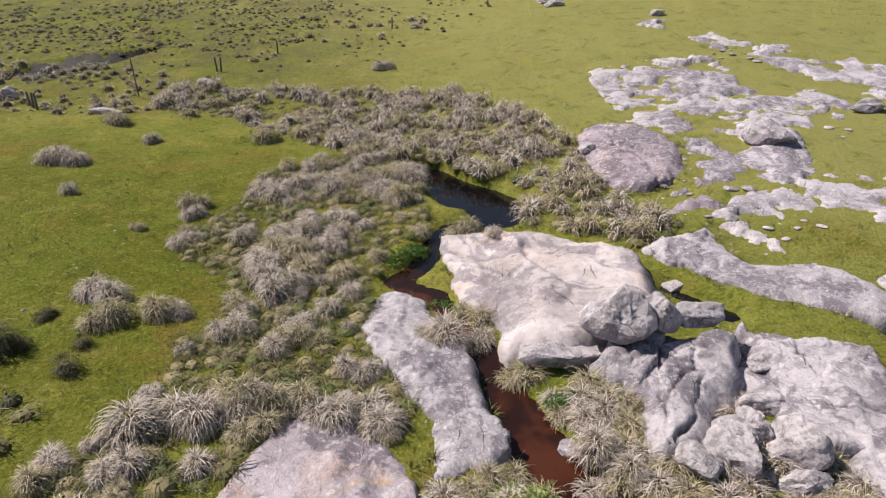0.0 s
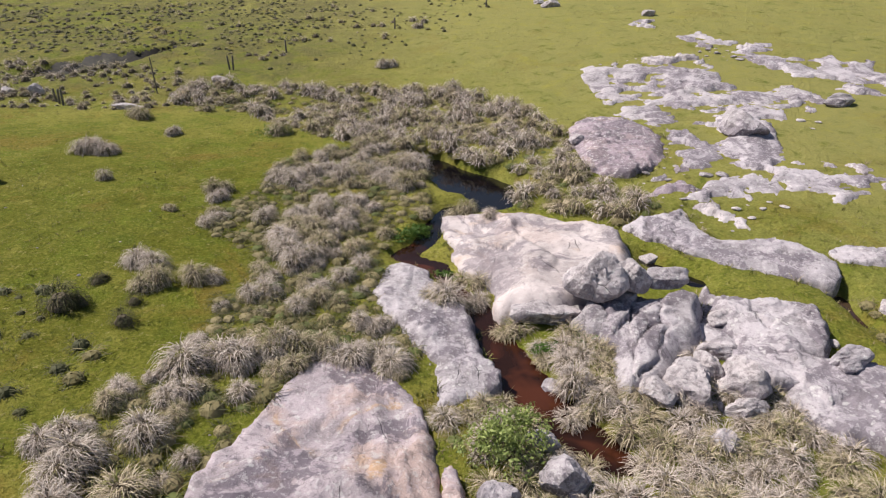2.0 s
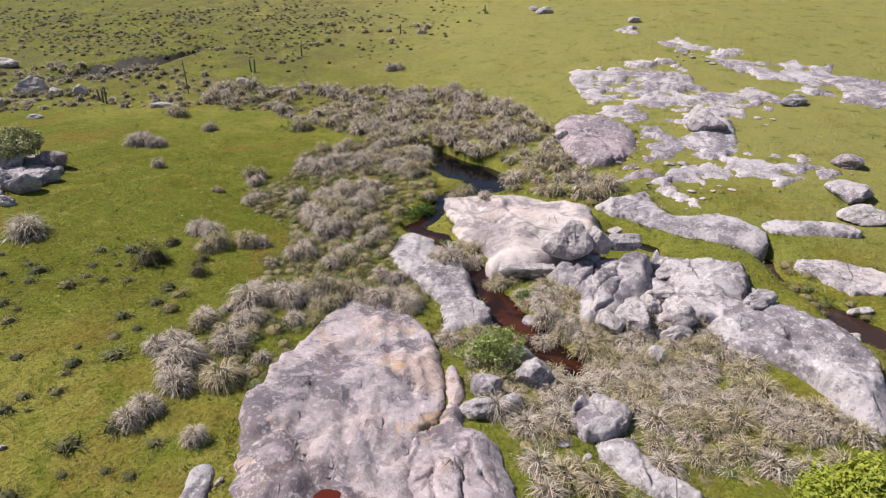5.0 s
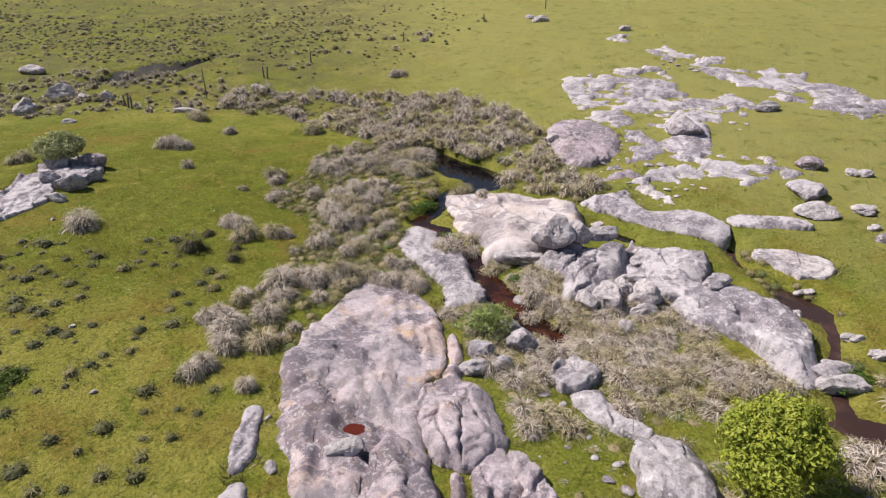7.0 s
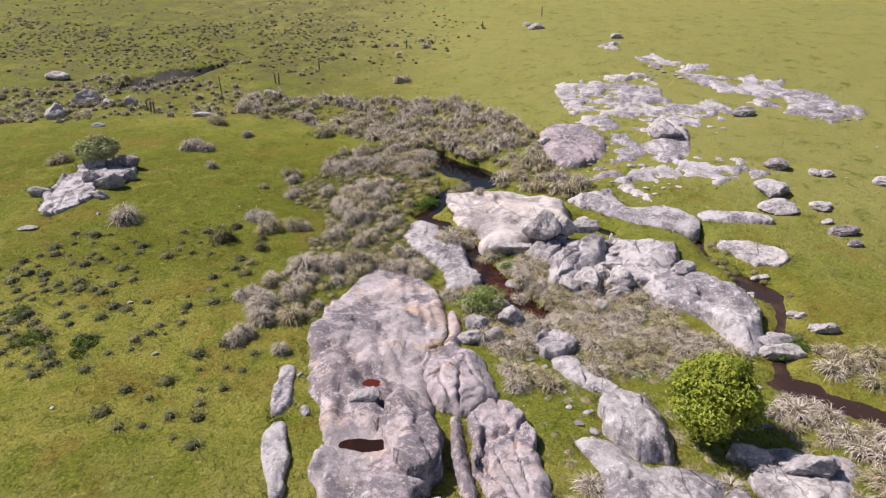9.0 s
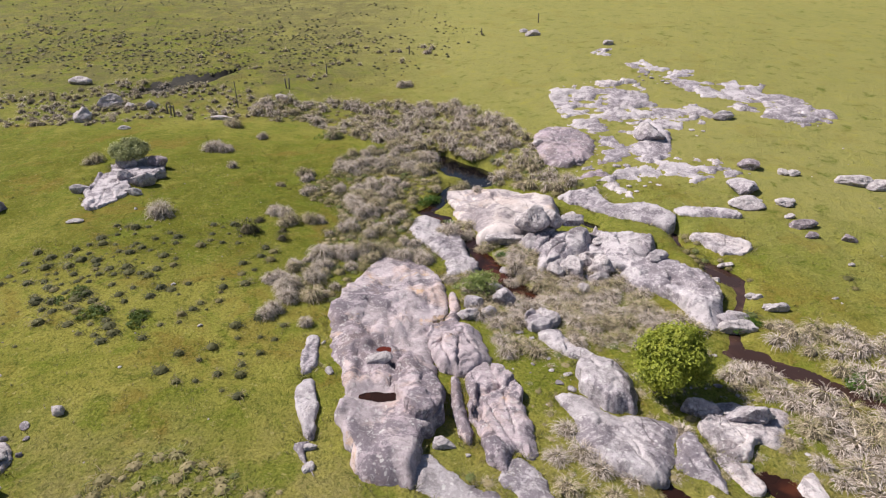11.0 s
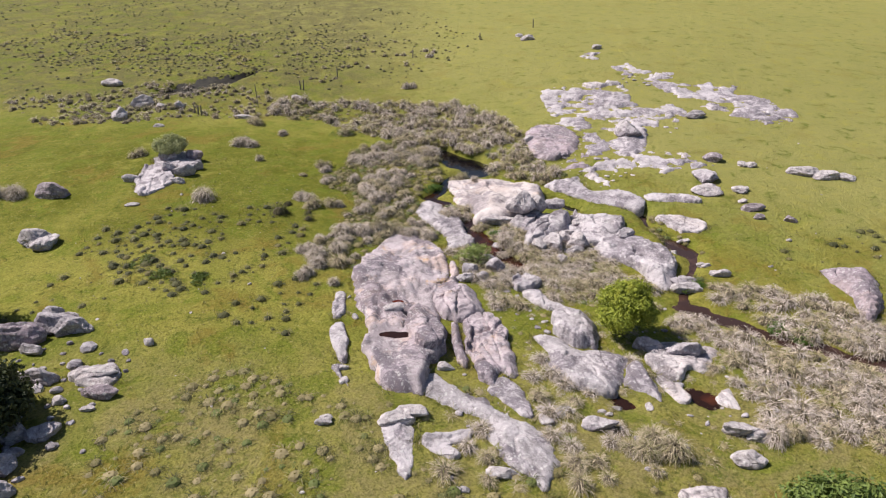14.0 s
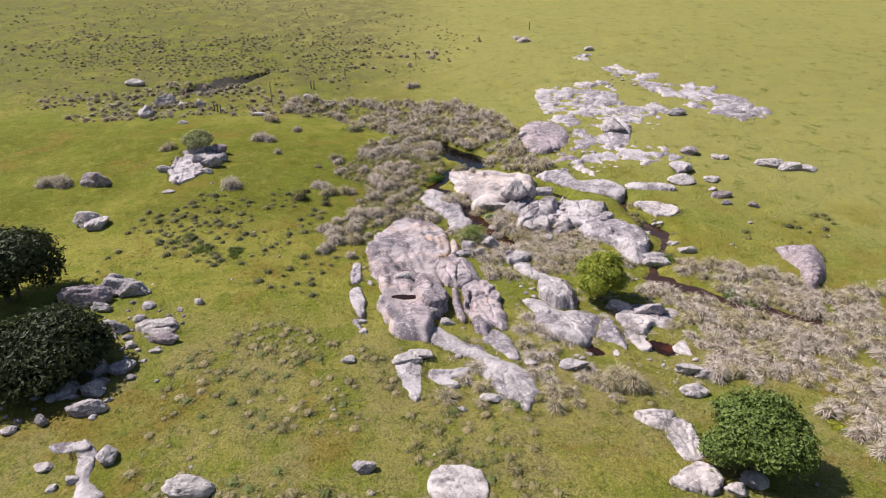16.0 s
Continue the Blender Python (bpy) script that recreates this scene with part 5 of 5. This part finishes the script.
def light_tussocks(seed, count, mats, low=1.0, width=0.04):
    out = Sorts()
    out.mats = mats
    for k in range(6):
        rng = np.random.default_rng(seed + k)
        # dome takes mats[0], mostly the thatch with inner shade in its colour
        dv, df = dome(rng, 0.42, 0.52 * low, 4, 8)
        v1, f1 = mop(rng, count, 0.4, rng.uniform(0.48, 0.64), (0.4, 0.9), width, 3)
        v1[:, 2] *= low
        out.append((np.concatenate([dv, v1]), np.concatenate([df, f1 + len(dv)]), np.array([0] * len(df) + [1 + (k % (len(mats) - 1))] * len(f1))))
    return out


def tufts(seed, count, mats, spread, length, width, up=(30, 85), droop=60, segs=2):
    out = Sorts()
    out.mats = mats
    for k in range(6):
        v, f = blades(np.random.default_rng(seed + k), count, spread, length, width, up, droop, segs)
        out.append((v, f, np.full(len(f), k % len(mats))))
    return out


def plant_tussocks():
    west = scatter(WEST_BANK, 0.9, 11, patch=-0.22, wet=0.3) + scatter(WEST_TONGUE, 0.9, 12, patch=-0.25) + scatter(BANK_GAP, 0.8, 35)
    west.sort(key=lambda q: q[1])
    for k, (x, y) in enumerate(west[:230]):
        tussock(x, y, 0.55 + 0.85 * random.Random(k).random() ** 1.4, k, "weeping tussock of pale dead grass on the stream bank", "tussocks on the west bank")
    for k, (x, y, w) in enumerate(LONE_A + LONE_B):
        tussock(x, y, min(w, 1.6), 300 + k, "lone dome-shaped tussock of dry grass in the pasture", "lone tussocks", dark=k in (8, 9, 12, 13, 23))
    thick = light_tussocks(400, 120, [SHADE_THATCH, STRAW, STRAW, STRAW_GREEN], 1.0, 0.036)
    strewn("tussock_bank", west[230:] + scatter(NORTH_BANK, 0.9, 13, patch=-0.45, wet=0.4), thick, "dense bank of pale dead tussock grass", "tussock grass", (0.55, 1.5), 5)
    low = light_tussocks(500, 230, [SHADE_THATCH, STRAW, STRAW_GREEN], 0.7, 0.022)
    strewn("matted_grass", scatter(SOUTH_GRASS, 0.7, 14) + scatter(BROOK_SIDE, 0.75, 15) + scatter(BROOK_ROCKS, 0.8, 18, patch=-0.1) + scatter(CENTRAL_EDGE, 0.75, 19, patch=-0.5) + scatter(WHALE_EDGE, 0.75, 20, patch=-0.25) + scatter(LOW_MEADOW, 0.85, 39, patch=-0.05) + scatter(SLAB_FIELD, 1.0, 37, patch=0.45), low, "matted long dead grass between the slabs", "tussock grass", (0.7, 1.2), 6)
    flat = light_tussocks(520, 150, [SHADE_THATCH, STRAW, STRAW, STRAW_GREEN], 0.75, 0.027)
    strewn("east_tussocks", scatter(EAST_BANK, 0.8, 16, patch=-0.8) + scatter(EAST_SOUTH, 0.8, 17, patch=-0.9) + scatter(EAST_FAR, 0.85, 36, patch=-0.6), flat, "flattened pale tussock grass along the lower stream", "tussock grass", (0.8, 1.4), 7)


def plant_small():
    litter = light_tussocks(560, 60, [DRY, DRY, RUSH, RUSH], 0.55, 0.03)
    strewn("bank_undergrowth", scatter(WEST_BANK, 0.62, 51, patch=-0.75, wet=0.1) + scatter(WEST_TONGUE, 0.62, 52, patch=-0.3) + scatter(NORTH_BANK, 0.85, 53, patch=-0.6, wet=0.2) + scatter(EAST_EDGE, 0.6, 61, patch=-0.25, wet=0.0), litter, "olive weeds and dead litter between the tussocks", "undergrowth", (0.55, 1.15), 15)
    strewn("slab_grass", scatter(SLAB_FIELD, 0.7, 54, patch=-0.1) + scatter(SOUTH_GRASS, 0.7, 55, patch=-0.2) + scatter(LOW_MEADOW, 0.55, 56, patch=-0.5) + scatter(WHALE_EDGE, 0.5, 57), light_tussocks(570, 60, [DRY, STRAW_GREEN, DRY, STRAW], 0.4, 0.022), "thin dead grass and weeds between the slabs", "grass", (0.3, 0.8), 16)
    dark = light_tussocks(600, 32, [RUSH, RUSH, RUSH, DRY], 0.7, 0.045)
    places = scatter([(-30, -4), (-10, -2), (-9, 9), (-15, 19), (-30, 21)], 0.9, 21, patch=0.2) + scatter(MID_FIELD, 0.75, 22, patch=0.12) + scatter(EAST_RUSH, 0.9, 23, patch=0.2)
    strewn("dark_rush_tufts", places, dark, "small dark rush tufts dotting the pasture", "grass", (0.22, 1.0), 8)
    dry = light_tussocks(620, 34, [DRY, DRY, BLADE, RUSH], 0.55, 0.04)
    strewn("dry_weed_tufts", scatter(NEAR_FIELD, 0.6, 24, patch=-0.05) + scatter([(-18, -22), (14, -22), (12, -10), (-14, -6)], 1.0, 60, patch=0.1), dry, "low brown dry weeds in short grass", "grass", (0.2, 0.95), 9)
    scrub = light_tussocks(640, 50, [SHADE_THATCH, STRAW_GREEN, STRAW, DRY, STRAW_GREEN], 0.8)
    strewn("far_scrub", scatter(FAR_SCRUB, 0.95, 25, patch=-0.4) + scatter(FAR_SCRUB_TWO, 1.2, 26, patch=0.15), scrub, "low scrub and tussocks on the far bank", "scrub", (0.35, 1.3), 10)
    slope = light_tussocks(610, 16, [RUSH, RUSH, DRY, DRY, STRAW_GREEN], 0.7, 0.06)
    strewn("slope_tufts", scatter(FAR_SLOPE, 0.8, 27, patch=-0.05) + scatter(FAR_HILL, 1.25, 58, patch=0.1), slope, "dark and dry tufts scattered over the far slope", "grass", (0.15, 0.85), 11)
    strewn("slope_tussocks", scatter(FAR_SLOPE, 2.4, 59, patch=0.05), light_tussocks(615, 50, [SHADE_THATCH, STRAW_GREEN, RUSH], 0.7, 0.05), "olive tussocks dotting the far slope", "grass", (0.5, 1.2), 17)
    short = tufts(660, 9, [BLADE, BLADE, DRY], 0.11, (0.06, 0.17), 0.022)
    field = [(-32, -23), (34, -23), (34, 30), (-32, 34)]
    strewn("pasture_blades", scatter(field, 0.36, 28, patch=-0.25), short, "short tufted blades of the grazed pasture", "grass", (0.6, 1.5), 12)
    wild = tufts(680, 9, [RUSH, DRY, BLADE], 0.13, (0.1, 0.28), 0.026)
    strewn("rough_blades", scatter([(-60, -23), (50, -23), (60, 90), (-60, 90)], 0.95, 29, patch=0.05), wild, "rough tufts scattered through the pasture", "grass", (0.6, 1.4), 13)


plant_tussocks()
plant_small()


def fringe():
    """Rough tufts that grow against the foot of every slab."""
    rng = np.random.default_rng(77)
    places = []
    for lp in SLAB_LOOPS:
        c = lp.mean(0)
        for q in lp[:: 2]:
            if rng.uniform() < 0.5 and value_noise(q[0] * 0.5, q[1] * 0.5, 8) > -0.25:
                w = q + (q - c) / np.linalg.norm(q - c) * rng.uniform(0.0, 0.35)
                if shore(w[0], w[1])[0] > 0.1:
                    places.append((w[0], w[1]))
    sorts = tufts(700, 22, [DRY, BLADE, STRAW_GREEN, RUSH], 0.13, (0.12, 0.36), 0.024)
    strewn("edge_tufts", places, sorts, "rough grass tufts along the foot of the rocks", "grass", (0.6, 1.6), 14)


fringe()
rubble("loose_stones", scatter(OUTCROP, 0.85, 31, patch=0.0), "broken pale granite stones strewn round the outcrops", (0.2, 1.0), 41, ROCK_PALE, 0.28)
rubble("brook_stones", scatter(BROOK_ROCKS, 0.6, 32, patch=0.05), "loose pale stones between boulders and tussocks", (0.2, 0.9), 42, ROCK_PALE, 0.65)
rubble("meadow_stones", scatter(SLAB_FIELD, 0.75, 38, patch=0.1), "flat broken stones half sunk between the slabs", (0.12, 0.7), 45, ROCK, 0.35)
rubble("pasture_stones", scatter([(-32, -22), (34, -22), (45, 40), (-32, 40)], 3.2, 33, patch=0.3), "small pale stones lying in the pasture", (0.1, 0.4), 43, ROCK_PALE, 0.6)
rubble("shaded_stones", scatter([(-29, -16), (-20, -16), (-18.5, -4), (-26, -3)], 0.9, 34, patch=0.0), "broken stones in the shade of trees", (0.3, 1.1), 44, ROCK, 0.65)


def tube(points, radii, around=7):
    v, f = [], []
    for k, (p, r) in enumerate(zip(points, radii)):
        d = (Vector(points[min(k + 1, len(points) - 1)]) - Vector(points[max(k - 1, 0)])).normalized()
        u = d.orthogonal().normalized()
        w = d.cross(u)
        for j in range(around):
            a = 2 * math.pi * j / around
            v.append(Vector(p) + (u * math.cos(a) + w * math.sin(a)) * r)
    for k in range(len(points) - 1):
        for j in range(around):
            f.append((k * around + j, k * around + (j + 1) % around, (k + 1) * around + (j + 1) % around, (k + 1) * around + j))
    return v, f


def leaf_cloud(rng, lobes, per, size):
    """Leaves in uneven clumps over lobes of a crown (x, y, z, rx, ry, rz)."""
    vs = []
    for cx, cy, cz, rx, ry, rz in lobes:
        n = max(4, int(per * 0.14))
        d = rng.normal(size=(n, 3))
        d /= np.linalg.norm(d, axis=1)[:, None]
        hub = d * rng.uniform(0.62, 1.0, (n, 1)) * (rx, ry, rz) + (cx, cy, cz)
        k = rng.integers(n, size=per)
        pos = hub[k] + rng.normal(0, 1, (per, 3)) * (0.14 * rx, 0.14 * ry, 0.13 * rz)
        nor = pos - (cx, cy, cz)
        nor = nor / np.linalg.norm(nor, axis=1)[:, None] + rng.normal(0, 0.55, (per, 3)) + (0, 0, 0.35)
        nor /= np.linalg.norm(nor, axis=1)[:, None]
        t = np.cross(nor, rng.normal(size=(per, 3)))
        t /= np.linalg.norm(t, axis=1)[:, None]
        b = np.cross(nor, t)
        s = size * rng.uniform(0.6, 1.3, (per, 1))
        vs.append(np.stack([pos - t * s, pos + b * s * 0.5 + nor * s * 0.15, pos + t * s, pos - b * s * 0.5 + nor * s * 0.15], 1))
    v = np.concatenate(vs).reshape(-1, 3)
    return v, np.arange(len(v)).reshape(-1, 4)


def tree(name, x, y, radius, height, leaf, label, seed, stems=4, leaves=1500, size=0.13, lobes=14, skirt=0.12):
    """Short stems that fork into limbs below a crown of clumped leaves."""
    rng = np.random.default_rng(seed)
    root = new(name)
    root.matrix_world = pose(x, y, support(x, y) - 0.08)
    tagged(root, label, "tree" if height > 2.2 else "bush")
    crown = []
    for k in range(lobes):
        a, q = k * 2.4 + rng.uniform(-0.4, 0.4), math.sqrt((k + 0.5) / lobes)
        r = radius * 0.62 * q
        up = height * (skirt + (0.95 - skirt) * (0.30 + 0.40 * math.sqrt(max(0, 1 - q * q)) + rng.uniform(-0.16, 0.1)))
        b = radius * rng.uniform(0.28, 0.48)
        crown.append((r * math.cos(a), r * math.sin(a), up, b, b * rng.uniform(0.85, 1.1), b * rng.uniform(0.7, 0.95) * min(1.15, height / (1.6 * radius))))
    wood_v, wood_f = [], []
    for k in range(stems):
        a = 2 * math.pi * k / stems + rng.uniform(-0.4, 0.4)
        pts = [Vector((0.12 * radius * math.cos(a), 0.12 * radius * math.sin(a), 0))]
        goal = Vector(crown[(k * 3) % lobes][:3])
        for u in (0.3, 0.6, 0.95):
            pts.append(pts[0].lerp(goal, u) + Vector(rng.normal(0, 0.05 * radius, 3)) * (1 - u))
        g = 0.035 * radius
        v, f = tube(pts, [g, g * 0.8, g * 0.55, g * 0.2])
        wood_f += [tuple(i + len(wood_v) for i in q) for q in f]
        wood_v += v
        for c in crown[k::stems]:
            mid = pts[2].lerp(Vector(c[:3]), 0.5) + Vector(rng.normal(0, 0.06 * radius, 3))
            v, f = tube([pts[2], mid, Vector(c[:3])], [g * 0.45, g * 0.3, g * 0.1], 5)
            wood_f += [tuple(i + len(wood_v) for i in q) for q in f]
            wood_v += v
    part("trunk", mesh_of("trunk", np.array([tuple(q) for q in wood_v]), wood_f, [BARK]), root, "forked grey-brown stems")
    v, f = leaf_cloud(rng, crown, leaves, size)
    part("crown", mesh_of("crown", v, f, [leaf], smooth=False), root)
    return root


tree("tree", 11.9, 0.9, 2.15, 4.6, LEAF_BRIGHT, "round bright green tree growing between granite slabs", 1, leaves=1900, size=0.095, lobes=16)
tree("tree", 15.9, -17.6, 2.8, 4.7, LEAF_DARK, "dense round dark green tree beside pale ledges", 2, leaves=2100, size=0.12, lobes=18)
tree("tree", -33.5, -2.0, 4.2, 6.5, LEAF_OLIVE, "tall dark tree at the meadow edge", 3, leaves=1700, size=0.17, lobes=18)
tree("tree", -25.0, -11.4, 4.2, 4.2, LEAF_OLIVE, "spreading olive-green tree shading broken boulders", 4, leaves=1800, size=0.17, lobes=18)
tree("bush", -31.6, 31.8, 2.3, 3.4, LEAF_PALE, "pale green round bush behind a granite outcrop", 5, leaves=900, size=0.12, lobes=12, skirt=0.0)
tree("bush", 2.1, 10.9, 1.8, 2.0, LEAF_FRESH, "sprawling green bush between slab and stream", 6, leaves=190, size=0.075, lobes=13, skirt=0.0)


def herb(x, y, r, leaf, label, seed, count=260, size=0.07):
    rng = np.random.default_rng(seed)
    v, f = leaf_cloud(rng, [(rng.normal(0, 0.4) * r, rng.normal(0, 0.4) * r, 0.1 * r, r * 0.7, r * 0.6, r * 0.3) for _ in range(4)], count, size)
    ob = new("herb_clump", mesh_of("herb_clump", v, f, [leaf], smooth=False))
    ob.matrix_world = pose(x, y, float(ground(x, y)) + 0.02)
    return tagged(ob, label, "plant")


herb(-1.6, 29.0, 0.9, HERB, "green water weeds at the stream bend", 1)
herb(-2.2, 28.2, 0.8, HERB, "green water weeds at the stream bend", 2)
herb(0.2, 24.2, 0.6, HERB, "bright green waterside herbs by the brook", 3)
herb(4.4, 17.0, 0.6, HERB, "leafy green herbs on the brook's edge", 4)
herb(6.1, 17.6, 0.6, HERB, "leafy green herbs on the brook's edge", 5)
herb(19.3, 7.0, 0.9, HERB, "bright green weeds choking the lower stream", 6)
herb(23.2, 2.0, 1.0, HERB, "bright green weeds choking the lower stream", 7)
herb(25.0, 0.8, 1.0, HERB, "bright green weeds choking the lower stream", 8)
herb(2.2, 39.4, 0.9, HERB, "green mat of weeds floating in the pool", 9)
herb(15.7, -10.5, 0.5, FLOWER, "yellow-green flowering herb by a pale boulder", 10)
herb(22.6, -14.0, 0.6, FLOWER, "yellow-green flowering herb in the pasture", 11)
herb(-21.5, 5.0, 0.8, LEAF_DARK, "dark green low shrub in the pasture", 12)
herb(-18.9, 4.6, 0.7, LEAF_DARK, "dark green low shrub in the pasture", 13)
herb(-23.6, 7.3, 0.8, LEAF_DARK, "dark green low shrub in the pasture", 14)
herb(-14.3, 46.5, 1.6, HERB, "patch of fresh green reeds among dead tussocks", 15)


# ---- fence posts and stumps ----
def post(x, y, h, lean=0.0, thick=0.09, label="weathered wooden fence post in the pasture"):
    v, f = tube([(0, 0, -0.2), (0.01, 0, h * 0.5), (0.0, 0.01, h * 0.97), (0, 0.01, h)], [thick, thick * 0.95, thick * 0.9, thick * 0.55], 8)
    n = len(v)
    f.append(tuple(range(n - 8, n)))
    ob = new("fence_post", mesh_of("fence_post", np.array([tuple(q) for q in v]), f, [POST]))
    ob.matrix_world = pose(x, y, float(ground(x, y)), 0, lean, 0)
    return tagged(ob, label, "fence post", "old fence posts")


for px, py, ph, lean in ((-29.3, 58.3, 3.6, -1), (-24.0, 66.7, 1.6, 3), (-24.5, 66.9, 1.5, -4), (-19.4, 73.3, 1.5, 0), (-6.6, 82.3, 1.4, 1), (6.4, 92.8, 1.3, 0), (18.2, 102.0, 1.8, -2),
                         (-37.1, 54.4, 1.4, 5), (-36.4, 53.8, 1.5, 2), (-37.8, 55.1, 1.3, -3)):
    post(px, py, ph, lean, 0.07 if ph > 3 else 0.11)
